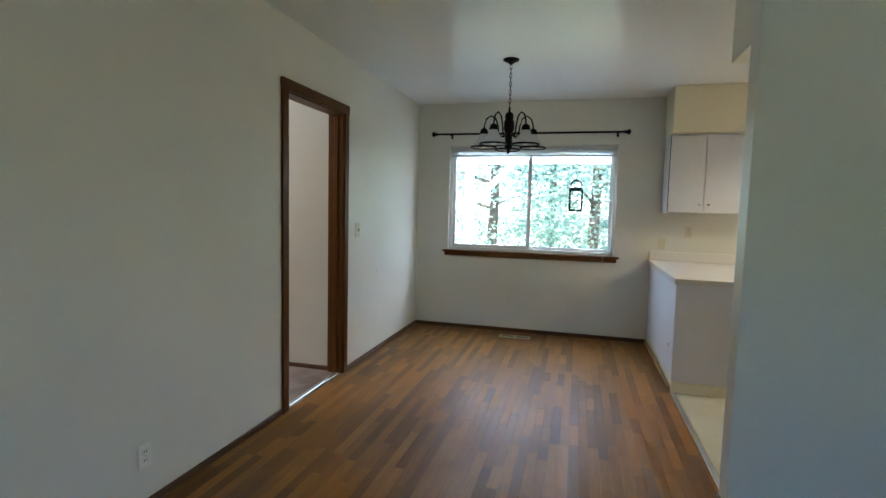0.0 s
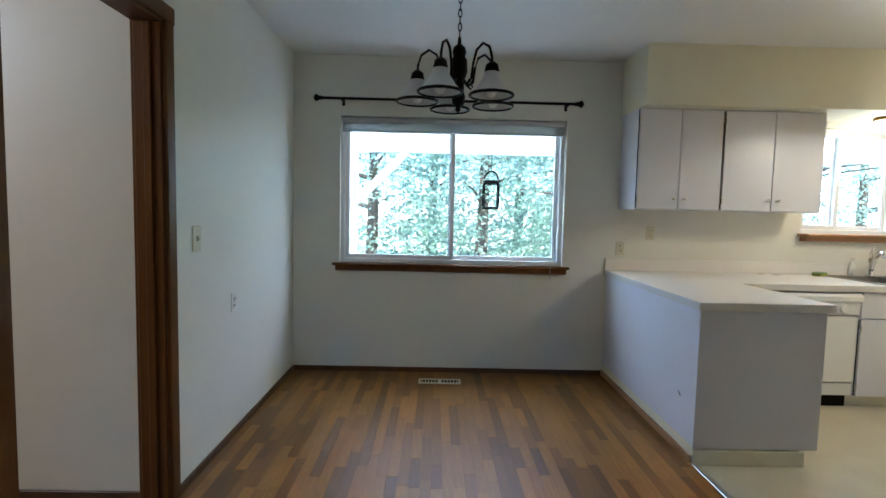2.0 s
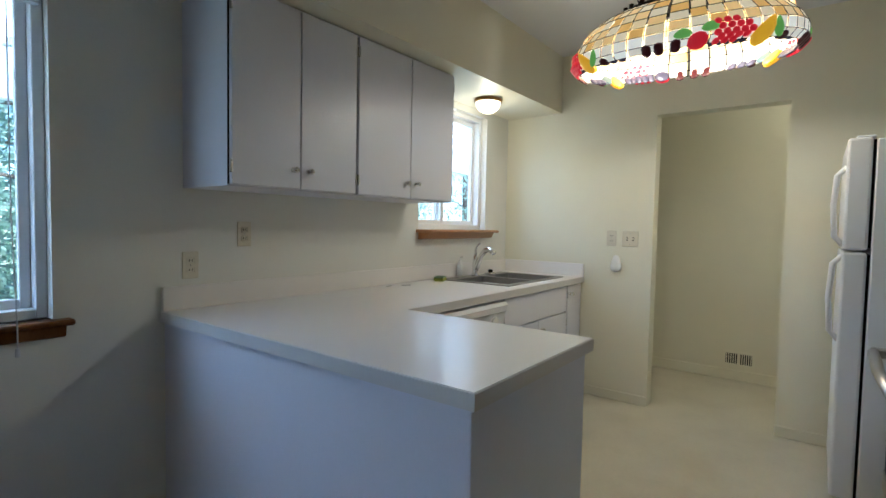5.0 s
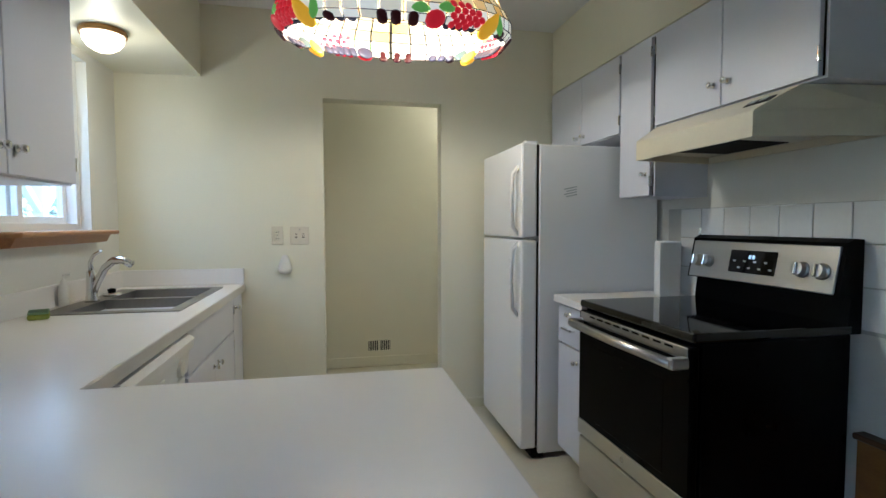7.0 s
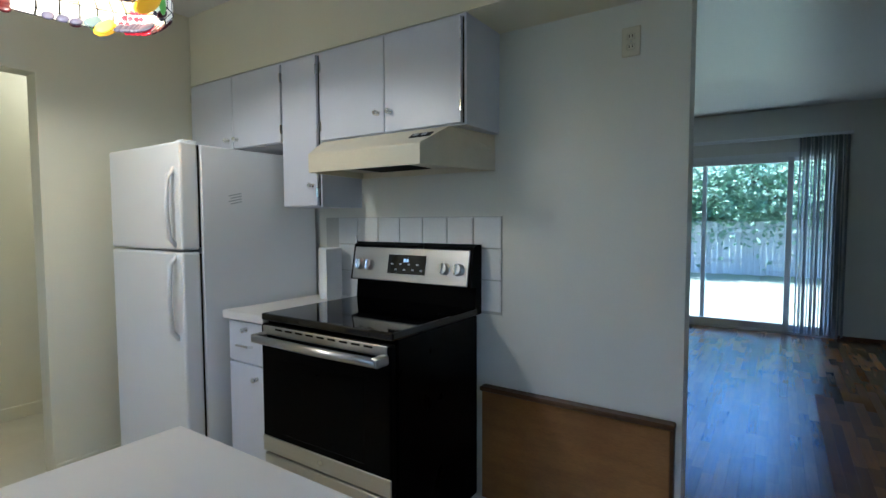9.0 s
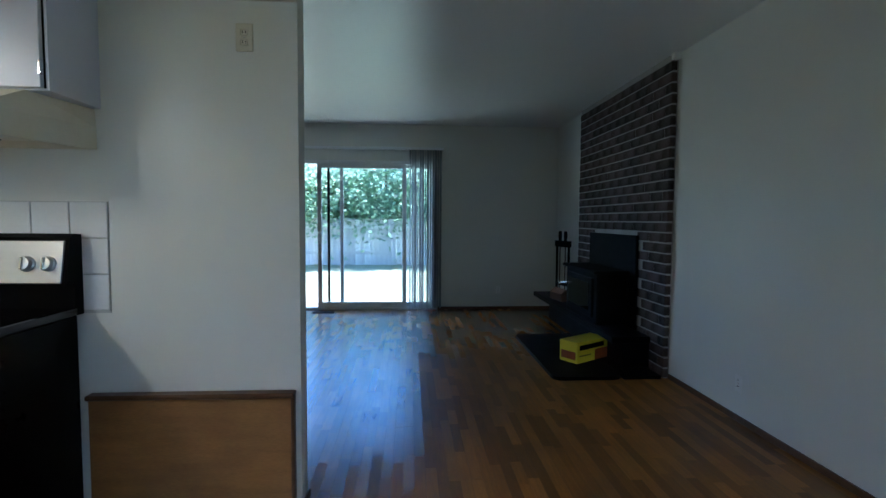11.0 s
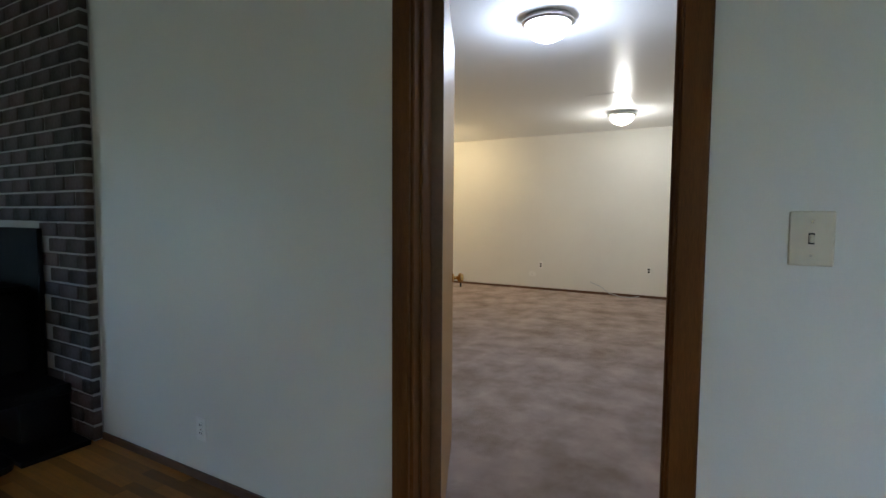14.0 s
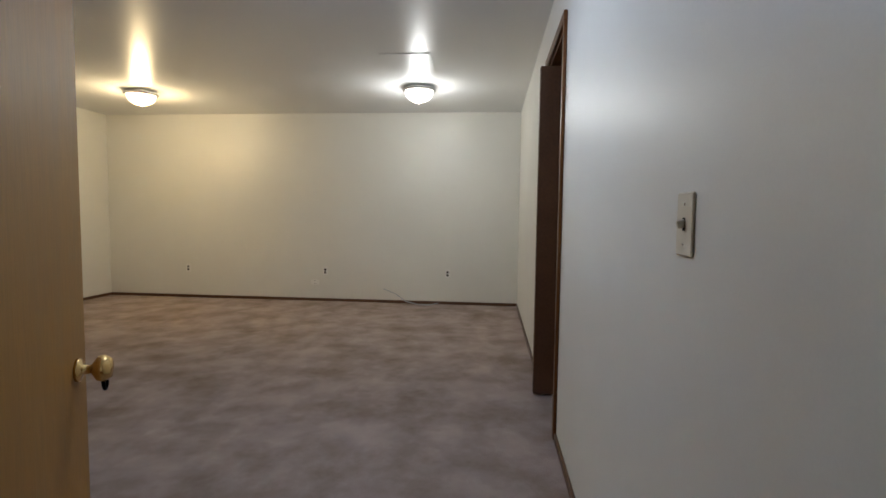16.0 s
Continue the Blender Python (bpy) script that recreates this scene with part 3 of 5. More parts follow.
plate("outlet", "ivory phone outlet above the counter", 1.416, N, 1.1, "s", kind="outlet")
plate("outlet", "ivory outlet above the counter", 1.669, N, 1.234, "s", kind="outlet")
plate("outlet", "ivory outlet on the kitchen wall", E, 5.174, 1.22, "w", kind="outlet")
plate("light_switch", "ivory double switch beside the hall opening", E, 5.036, 1.218, "w", 0.116, 0.116, "double")
plate("outlet", "ivory outlet high on the stove wall", 1.492, PY1, 2.058, "n", kind="outlet")
plate("outlet", "small white outlet on the far living room wall", -0.48, S, 0.285, "n", kind="outlet", mat=PLASTIC)
for y in (-0.638, 1.42, 3.17):
    plate("outlet", "dark outlet with white plate on the bedroom wall", BW, y, 0.432, "e", kind="dark", mat=PLASTIC)
plate("cable_plate", "small white cable plate on the bedroom wall", BW, 1.27, 0.268, "e", 0.12, 0.07, "outlet", PLASTIC)
cord = thing("loose_cable", "thin gray cable lying along the bedroom baseboard", "cable")
part("cable", tube([(BW + 0.02, 2.27, 0.2), (BW + 0.06, 2.45, 0.14), (BW + 0.12, 2.6, 0.05), (BW + 0.16, 2.8, 0.012), (BW + 0.14, 2.95, 0.012), (BW + 0.06, 3.05, 0.03)], 0.006, 6), SHEER, cord)

detector = thing("plug_in_air_freshener", "white oval device plugged in under the switches", "air freshener", E, 5.128, 1.03)
part("body", lathe([(0, 0), (0.04, 0.01), (0.048, 0.04), (0.036, 0.085), (0.02, 0.12), (0, 0.125)], -0.022, 0, -0.06, 16, sx=0.45, sy=0.9), PLASTIC, detector, "", True)


def register(name, label, x, y, z, rz, rx, w, h, mat, nslat):
    t = thing(name, label, "vent", x, y, z, rz)
    m = pose(0, 0, 0, rx, 0, 0)
    part("backing", turned(box(-w / 2 + 0.008, -h / 2 + 0.008, 0.0005, w / 2 - 0.008, h / 2 - 0.008, 0.002), m), DARK, t)
    b = 0.018
    part("frame", turned(boxes((-w / 2, -h / 2, 0, -w / 2 + b, h / 2, 0.007), (w / 2 - b, -h / 2, 0, w / 2, h / 2, 0.007), (-w / 2 + b, -h / 2, 0, w / 2 - b, -h / 2 + b, 0.007), (-w / 2 + b, h / 2 - b, 0, w / 2 - b, h / 2, 0.007), (-0.008, -h / 2 + b, 0, 0.008, h / 2 - b, 0.006)), m), mat, t)
    for i in range(nslat):
        x = -w / 2 + b + (w - 2 * b) * (i + 0.5) / nslat
        part("slat", turned(box(x - 0.0035, -h / 2 + b, 0.001, x + 0.0035, h / 2 - b, 0.005), m), mat, t)


register("floor_vent", "cream metal floor register under the window", -0.09, 5.84, 0.001, 0, 0, 0.34, 0.11, IVORY, 12)
register("floor_vent", "dark metal floor register by the patio door", 2.0, -1.8, 0.001, 0, 0, 0.3, 0.1, IRON, 10)
register("wall_vent", "white wall register low on the hall wall", 5.306, 4.434, 0.188, -90, 90, 0.235, 0.125, KITCHEN, 12)

# ---------- kitchen cabinets ----------
def cabinet(name, label, x0, x1, y0, y1, z0, z1, front, splits, toe=0.0, knobs=(), drawers=(), inset=0.0):
    """A box cabinet whose slab doors lie on the side front ('s' or 'n')."""
    t = thing(name, label, "cabinet")
    if toe:
        ya, yb = (y0 + 0.07, y1) if front == "s" else (y0, y1 - 0.07)
        part("toe_kick", box(x0, ya, 0.001, x1, yb, toe), KITCHEN, t, "toe kick in lamp-tinted cream")
    part("body", box(x0, y0, z0 + toe, x1, y1, z1), CABINET, t)
    yf, o = (y0, -1) if front == "s" else (y1, 1)
    for i, (a, b, c, d) in enumerate(splits):
        dr = part("door" if i not in drawers else "drawer_front", box(a + (0.002 if i == 0 else -0.0008), yf, c, b - 0.0022, yf + o * 0.019, d, 0.002), CABINET, t)
        # dark strips on the body paint the shade in the gaps beside doors
        tight = 0.0012 if i + 1 < len(splits) and splits[i + 1][2] == c else 0.005
        part("gap_shade", box(b - tight, yf, c, b + tight, yf + o * 0.0015, d), DARK, t)
        if i == 0:
            part("gap_shade", box(a - 0.005, yf, c, a + 0.003, yf + o * 0.0015, d), DARK, t)
        for kx, kz in knobs[i] if i < len(knobs) else ():
            k = ribbed_knob(dr, kx, yf + o * 0.019, kz, (0, o, 0), CHROME, 0.014)
        if i not in drawers and (d - c) > 0.4:
            hx = a + 0.003 if i % 2 == 0 else b - 0.003
            for hz in (c + 0.07, d - 0.07):
                part("hinge", box(hx - 0.004, yf + o * 0.008, hz - 0.025, hx + 0.004, yf + o * 0.023, hz + 0.025, 0.002), CHROME, dr)
    return t


UY, UZ = 5.741, 1.43
cabinet("wall_cabinet", "gray-white painted wall cabinet with two slab doors and chrome knobs", 1.388, 2.041, UY, N, UZ, SZ, "s",
        [(1.393, 1.713, UZ + 0.006, SZ - 0.012), (1.717, 2.037, UZ + 0.006, SZ - 0.012)], knobs=([(1.675, 1.515)], [(1.755, 1.515)]))
cabinet("wall_cabinet", "gray-white painted wall cabinet beside the sink window", 2.045, 2.83, UY, N, UZ, SZ, "s",
        [(2.049, 2.437, UZ + 0.006, SZ - 0.012), (2.441, 2.826, UZ + 0.006, SZ - 0.012)], knobs=([(2.4, 1.515)], [(2.48, 1.515)]))
# south side: over fridge, narrow, over hood
SY = 3.279
cabinet("wall_cabinet", "gray-white painted cabinet over the refrigerator", 3.24, E - 0.004, PY1, SY, 1.775, SZ + 0.01, "n",
        [(3.244, 3.68, 1.78, 2.195), (3.684, E - 0.01, 1.78, 2.195)], knobs=([(3.64, 1.83)], [(3.725, 1.83)]))
cabinet("wall_cabinet", "narrow tall gray-white wall cabinet beside the range hood", 2.95, 3.237, PY1, SY, 1.425, SZ + 0.01, "n",
        [(2.965, 3.234, 1.43, 2.195)], knobs=([(3.0, 1.535)],))
cabinet("wall_cabinet", "gray-white painted cabinet over the range hood", 2.079, 2.945, PY1, SY, 1.753, SZ + 0.01, "n",
        [(2.094, 2.51, 1.76, 2.195), (2.514, 2.935, 1.76, 2.195)], knobs=([(2.475, 1.85)], [(2.55, 1.85)]))

# base units under the sink counter
BF, CT = 5.415, 0.874
cabinet("sink_cabinet", "white painted sink base cabinet with two doors", 2.925, 3.85, BF, N, 0, CT, "s",
        [(2.935, 3.385, 0.1, 0.665), (3.389, 3.845, 0.1, 0.665), (2.935, 3.845, 0.676, 0.862)], toe=0.095, knobs=([(3.345, 0.6)], [(3.43, 0.6)]), drawers=(2,))
cabinet("base_cabinet", "narrow white base cabinet with door and bottom drawer", 3.852, E - 0.004, BF, N, 0, CT, "s",
        [(3.86, E - 0.012, 0.27, 0.862), (3.86, E - 0.012, 0.1, 0.262)], toe=0.095, knobs=([(3.9, 0.8)], [(3.98, 0.19)]), drawers=(1,))
# peninsula
pen = thing("peninsula_cabinet", "gray-white painted peninsula cabinet with plain sides", "cabinet")
part("body", box(1.31, 4.56, 0.1, 1.985, N, CT), CABINET, pen)
part("end_panel", box(1.307, 4.548, 0.09, 2.007, 4.56, CT, 0.002), CABINET, pen)
part("toe_kick", box(1.316, 4.563, 0.001, 1.915, N, 0.1), KITCHEN, pen)
part("foot_board", box(1.307, 4.536, 0.001, 1.93, 4.548, 0.085, 0.003), KITCHEN, pen, "foot board in lamp-tinted cream")
for a, b in ((4.58, 4.96), (4.964, 5.36)):
    d = part("door", box(1.985, a, 0.12, 2.004, b, 0.86, 0.003), CABINET, pen)
    for hz in (0.2, 0.78):
        part("hinge", box(2.0, a + 0.001, hz - 0.025, 2.009, a + 0.008, hz + 0.025), CHROME, d)
part("scratch", turned(box(-0.0005, -0.02, -0.003, 0.001, 0.02, 0.003), pose(1.307, 4.73, 0.34, 35, 0, 0)), DARK, pen, "dark scuff mark")

# worktop, L-shaped, with sink cut-out
CH = 0.914
top = thing("worktop", "off-white laminate worktop on peninsula and sink run", "worktop")
SK = (3.13, 3.93, 5.49, 6.0)
bm = bmesh.new()
for a, b, c, d in ((1.295, 2.035, 4.535, N - 0.002), (2.035, SK[0], 5.38, N - 0.002), (SK[0], SK[1], 5.38, SK[2]), (SK[0], SK[1], SK[3], N - 0.002), (SK[1], E - 0.002, 5.38, N - 0.002)):
    box(a, c, CT + 0.002, b, d, CH, bm=bm)
bmesh.ops.remove_doubles(bm, verts=bm.verts, dist=1e-5)
part("slab", bm, LAMINATE, top)
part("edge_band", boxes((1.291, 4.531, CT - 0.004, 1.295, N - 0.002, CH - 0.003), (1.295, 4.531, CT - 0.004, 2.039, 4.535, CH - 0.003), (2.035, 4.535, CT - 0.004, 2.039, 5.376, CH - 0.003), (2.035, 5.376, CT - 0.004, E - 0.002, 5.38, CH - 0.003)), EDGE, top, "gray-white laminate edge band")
part("backsplash", boxes((1.295, N - 0.02, CH, E - 0.022, N - 0.001, 1.014), (E - 0.021, 5.38, CH, E - 0.001, N - 0.001, 1.014), bevel=0.003), LAMINATE, top)

sink = thing("sink", "stainless steel double bowl kitchen sink", "sink")
bm = bmesh.new()
for a, b, c, d in ((SK[0] - 0.02, SK[1] + 0.02, SK[2] - 0.02, SK[2] + 0.03), (SK[0] - 0.02, SK[1] + 0.02, SK[3] - 0.075, SK[3] + 0.02), (SK[0] - 0.02, SK[0] + 0.03, SK[2] + 0.03, SK[3] - 0.075), (SK[1] - 0.03, SK[1] + 0.02, SK[2] + 0.03, SK[3] - 0.075), (3.515, 3.545, SK[2] + 0.03, SK[3] - 0.075)):
    box(a, c, CH, b, d, CH + 0.005, bm=bm)
part("rim", bm, SINKSTEEL, sink)
for a, b in ((SK[0] + 0.03, 3.515), (3.545, SK[1] - 0.03)):
    c, d = SK[2] + 0.03, SK[3] - 0.075
    part("bowl", boxes((a - 0.003, c - 0.003, 0.76, b + 0.003, d + 0.003, 0.763), (a - 0.003, c - 0.003, 0.763, a, d + 0.003, CH + 0.001), (b, c - 0.003, 0.763, b + 0.003, d + 0.003, CH + 0.001), (a, c - 0.003, 0.763, b, c, CH + 0.001), (a, d, 0.763, b, d + 0.003, CH + 0.001)), SINKSTEEL, sink)
    part("drain", lathe([(0, 0.0), (0.03, 0.0), (0.042, 0.004), (0.044, 0)], (a + b) / 2, (c + d) / 2, 0.763, 16), CHROME, sink)

tap = thing("kitchen_faucet", "chrome single lever pull-out faucet behind the sink", "faucet", 3.47, 5.962, CH + 0.005, -30)
part("base", lathe([(0, 0), (0.032, 0), (0.03, 0.012), (0.024, 0.03), (0.023, 0.11), (0.02, 0.15), (0, 0.155)], sides=16), CHROME, tap, "", True)
part("spout", tube([(0, 0, 0.03), (0.005, -0.03, 0.09), (0.012, -0.07, 0.16), (0.02, -0.12, 0.2), (0.03, -0.17, 0.205), (0.037, -0.21, 0.185)], 0.016, 10, 0.021), CHROME, tap, "", True)
part("lever", tube([(0, 0, 0.15), (0.0, 0.005, 0.19), (-0.002, -0.02, 0.225), (0.002, -0.07, 0.25)], 0.012, 8, 0.006), CHROME, tap, "", True)
soap = thing("soap_dispenser", "white soap pump bottle behind the faucet", "soap dispenser", 3.38, 6.04, CH)
part("bottle", lathe([(0, 0), (0.022, 0), (0.022, 0.09), (0.012, 0.1), (0.012, 0.12), (0, 0.12)], sides=14), PLASTIC, soap, "", True)
part("pump", tube([(0, 0, 0.11), (0, 0, 0.145), (0, -0.03, 0.147)], 0.006, 6), PLASTIC, soap)
st = thing("sink_stopper", "chrome sink strainer with black knob on the rim", "sink stopper", 3.68, 5.96, CH + 0.005)
part("basket", lathe([(0, 0), (0.04, 0), (0.045, 0.012), (0.02, 0.018), (0, 0.018)], sides=16), CHROME, st, "", True)
part("knob", lathe([(0, 0.018), (0.018, 0.018), (0.02, 0.035), (0, 0.04)], sides=12), BLACK, st)
sp = thing("sponge", "green and yellow dish sponge beside the sink", "sponge", 3.06, 5.98, CH, 25)
part("pad", box(-0.055, -0.035, 0.0, 0.055, 0.035, 0.022, 0.006), SPONGE, sp)
part("scourer", box(-0.054, -0.034, 0.022, 0.054, 0.034, 0.03, 0.003), LEAF, sp)
for x, y, a in ((2.575, 6.0, 20), (2.68, 5.955, -30)):
    kk = thing("metal_clip", "small loose metal piece lying on the worktop", "clip", x, y, CH, a)
    part("body", box(-0.03, -0.008, 0.0, 0.03, 0.008, 0.006, 0.002), CHROME, kk)

# dishwasher
dw = thing("dishwasher", "white built-in dishwasher with dial control panel", "dishwasher")
part("body", box(2.06, BF + 0.03, 0.1, 2.92, N - 0.05, CT), WHITE, dw)
part("door_panel", box(2.26, BF - 0.012, 0.2, 2.918, BF + 0.03, 0.69, 0.006), WHITE, dw)
part("lower_panel", box(2.26, BF - 0.004, 0.1, 2.918, BF + 0.03, 0.19, 0.004), WHITE, dw)
part("filler", box(2.01, BF - 0.0, 0.1, 2.256, BF + 0.03, CT), CABINET, dw)
cp = part("control_panel", prism([(BF + 0.03, 0.7), (BF - 0.02, 0.7), (BF - 0.03, 0.79), (BF - 0.045, 0.8), (BF - 0.05, 0.835), (BF - 0.03, 0.852), (BF + 0.03, 0.855)], "x", 2.26, 2.918), WHITE, dw)
part("dial", turned(lathe([(0, 0), (0.034, 0), (0.03, 0.016), (0, 0.018)], sides=16), Matrix.Translation((2.8, BF - 0.022, 0.745)) @ pose(0, 0, 0, 90, 0, 0)), PLASTIC, cp)
for i in range(4):
    part("button", box(2.4 + i * 0.06, BF - 0.03, 0.735, 2.445 + i * 0.06, BF - 0.02, 0.757, 0.002), PLASTIC, cp)
part("kick_plate", box(2.26, BF + 0.05, 0.001, 2.918, BF + 0.07, 0.1), DARK, dw)

# ---------- refrigerator ----------
fr = thing("refrigerator", "white top-freezer refrigerator with textured side", "refrigerator")
FX0, FX1, FY, FT = 3.286, 3.99, 3.748, 1.724
part("case", box(FX0, PY1 + 0.04, 0.03, FX1, FY - 0.012, FT - 0.008, 0.006), WHITE, fr)
for nm, a, b in (("freezer_door", 1.215, FT), ("fridge_door", 0.06, 1.206)):
    d = part(nm, box(FX0, FY, a, FX1, FY + 0.09, b, 0.012, seg=2), WHITE, fr)
    part("gasket", box(FX0 + 0.012, FY - 0.011, a + 0.01, FX1 - 0.012, FY + 0.001, b - 0.01), DARK, d)
    za, zb = (1.235, 1.6) if a > 1 else (0.79, 1.19)
    hx = FX0 + 0.055
    part("handle", tube([(hx, FY + 0.085, za), (hx, FY + 0.12, za + 0.04), (hx - 0.0, FY + 0.13, (za + zb) / 2), (hx, FY + 0.12, zb - 0.04), (hx, FY + 0.085, zb)], 0.013, 8), WHITE, d, "curved white handle", True)
part("hinge_cover", box(FX0 + 0.02, FY - 0.01, FT, FX0 + 0.09, FY + 0.06, FT + 0.012, 0.004), WHITE, fr)
part("base_grille", box(FX0 + 0.01, FY - 0.05, 0.002, FX1 - 0.01, FY + 0.02, 0.058, 0.003), DARK, fr)
for i in range(4):
    part("label_bar", turned(box(-0.0008, -0.04, -0.003, 0.0008, 0.035 - 0.012 * (i % 2), 0.003), pose(FX0, 3.56, 1.485 - i * 0.014, -12, 0, 0)), SHEER, fr, "faded gray sticker line")
for x in (3.67, 3.75, 3.8):
    k = thing("cup_hook", "small chrome hook lying on the refrigerator", "hook", x, 3.45, FT)
    part("wire", tube([(0, 0, 0.004), (0.015, 0, 0.03), (0.03, 0.01, 0.04), (0.045, 0, 0.012)], 0.005, 6), CHROME, k)

# small base unit and its top, between refrigerator and stove
cabinet("base_cabinet", "narrow white base cabinet with drawer beside the stove", 2.943, 3.24, PY1, 3.625, 0, CT, "n",
        [(2.948, 3.236, 0.1, 0.66), (2.948, 3.236, 0.67, 0.865)], toe=0.095, knobs=([(3.02, 0.6)], [(3.095, 0.83)]), drawers=(1,))
pull = thing("drawer_pull", "chrome bow pull on the narrow drawer", "handle")
part("bow", tube([(3.05, 3.644, 0.75), (3.05, 3.67, 0.755), (3.14, 3.67, 0.755), (3.14, 3.644, 0.75)], 0.006, 6), CHROME, pull)
wt = thing("small_worktop", "white laminate worktop between stove and refrigerator", "worktop")
part("slab", box(2.94, PY1, CT + 0.002, 3.255, 3.665, CH, 0.003), LAMINATE, wt)
roll = thing("paper_towel_roll", "white paper towel roll standing on the small worktop", "paper towel", 3.1, 3.09, CH)
part("paper", lathe([(0.02, 0), (0.062, 0), (0.064, 0.02), (0.064, 0.27), (0.062, 0.285), (0.02, 0.285), (0.02, 0)], sides=24), PAPER, roll, "", True)
part("sheet", box(-0.065, -0.02, 0.0, -0.06, 0.09, 0.28), PAPER, roll)
crock = thing("black_utensil", "black handled utensil hanging by the stove", "utensil", 2.985, 3.01, 1.1)
part("blade", box(-0.03, -0.028, 0, 0.03, -0.02, 0.09, 0.006), BLACK, crock)
part("handle", tube([(0, -0.024, 0.09), (0, -0.024, 0.17)], 0.012, 8), CHROME, crock)

# ---------- stove ----------
sv = thing("electric_range", "black and stainless electric range with glass cooktop", "stove")
RX0, RX1, RF = 2.163, 2.935, 3.645
part("body", box(RX0, PY1 + 0.06, 0.03, RX1, RF - 0.005, 0.9, 0.004), BLACK, sv)
part("cooktop", box(RX0 - 0.002, 3.04, 0.9, RX1 + 0.002, RF + 0.03, 0.933, 0.008, seg=2), BLACKGLASS, sv, "glossy black glass cooktop")
back = part("backguard", prism([(PY1 + 0.012, 0.9), (3.06, 0.9), (3.045, 1.03), (3.1, 1.035), (3.065, 1.222), (3.035, 1.237), (PY1 + 0.012, 1.234)], "x", RX0 + 0.004, RX1 - 0.004), BLACK, sv)
tilt = pose(0, 3.083, 1.125, 11, 0, 0)
part("control_panel", turned(box(RX0 + 0.02, -0.002, -0.088, RX1 - 0.02, 0.008, 0.085, 0.003), tilt), STEEL, back, "brushed steel control panel")
part("display", turned(box(2.43, 0.008, -0.048, 2.67, 0.0105, 0.05, 0.002), tilt), BLACKGLASS, back, "black clock display")
part("digits", turned(boxes((2.537, 0.0106, 0.013, 2.55, 0.0116, 0.03), (2.555, 0.0106, 0.013, 2.568, 0.0116, 0.03)), tilt), glowing("clock_digits", (0.6, 0.8, 1.0), 0.8), back, "faint clock digits")
for i in range(8):
    part("button", turned(box(2.445 + 0.027 * i, 0.0105, -0.03 + 0.028 * (i % 2), 2.46 + 0.027 * i, 0.0112, -0.022 + 0.028 * (i % 2)), tilt), SHEER, back)
for x in (2.235, 2.315, 2.795, 2.862):
    kn = part("knob", turned(lathe([(0, 0), (0.031, 0), (0.031, 0.006), (0.026, 0.01), (0.025, 0.03), (0, 0.032)], sides=18), tilt @ pose(x, 0.008, -0.01, -90, 0, 0)), STEEL, back, "steel control knob")
    part("grip", turned(box(-0.006, -0.024, 0.03, 0.006, 0.024, 0.04, 0.003), tilt @ pose(x, 0.008, -0.01, -90, 0, 0)), CHROME, kn)
dr = part("oven_door", box(RX0 + 0.004, RF, 0.3, RX1 - 0.004, RF + 0.035, 0.885, 0.006), BLACK, sv, "black glass oven door")
part("door_window", box(RX0 + 0.14, RF + 0.033, 0.4, RX1 - 0.14, RF + 0.0365, 0.74, 0.002), BLACK, dr)
part("trim_strip", box(RX0 + 0.006, RF + 0.03, 0.3, RX1 - 0.006, RF + 0.04, 0.372, 0.003), STEEL, dr, "steel strip along the door foot")
part("vent_strip", box(RX0 + 0.02, RF + 0.03, 0.84, RX1 - 0.02, RF + 0.038, 0.882, 0.003), STEEL, dr)
for i in range(9):
    part("vent_slot", box(RX0 + 0.09 + i * 0.066, RF + 0.0375, 0.866, RX0 + 0.135 + i * 0.066, RF + 0.0392, 0.874), DARK, dr)
part("badge", turned(lathe([(0, 0), (0.013, 0), (0.013, 0.002), (0, 0.002)], sides=14), Matrix.Translation(((RX0 + RX1) / 2, RF + 0.04, 0.337)) @ pose(0, 0, 0, -90, 0, 0)), CHROME, dr)
hz = 0.83
part("handle", tube([(RX0 + 0.03, RF + 0.09, hz), ((RX0 + RX1) / 2, RF + 0.1, hz), (RX1 - 0.03, RF + 0.09, hz)], 0.018, 12), STEEL, dr, "brushed steel oven handle", True)
for x in (RX0 + 0.03, RX1 - 0.03):
    part("handle_post", box(x - 0.018, RF + 0.03, hz - 0.018, x + 0.018, RF + 0.1, hz + 0.02, 0.006), STEEL, dr)
dw2 = part("drawer", box(RX0 + 0.006, RF, 0.07, RX1 - 0.006, RF + 0.032, 0.285, 0.005), STEEL, sv, "brushed steel storage drawer")
part("drawer_lip", box(RX0 + 0.006, RF + 0.01, 0.286, RX1 - 0.006, RF + 0.02, 0.299), DARK, sv)
for x in (RX0 + 0.05, RX1 - 0.05):
    for y in (PY1 + 0.1, RF - 0.05):
        part("foot", lathe([(0, 0.001), (0.018, 0.001), (0.018, 0.03), (0, 0.03)], x, y, 0, 10), DARK, sv)

# range hood
hd = thing("range_hood", "almond enamel under-cabinet range hood", "range hood")
HX0, HX1 = 2.1, 2.94
# the sides taper towards the front lip
plan = {0: ((HX0, PY1), (HX1, PY1)), 1: ((2.215, 3.425), (2.885, 3.425))}
bm = bmesh.new()
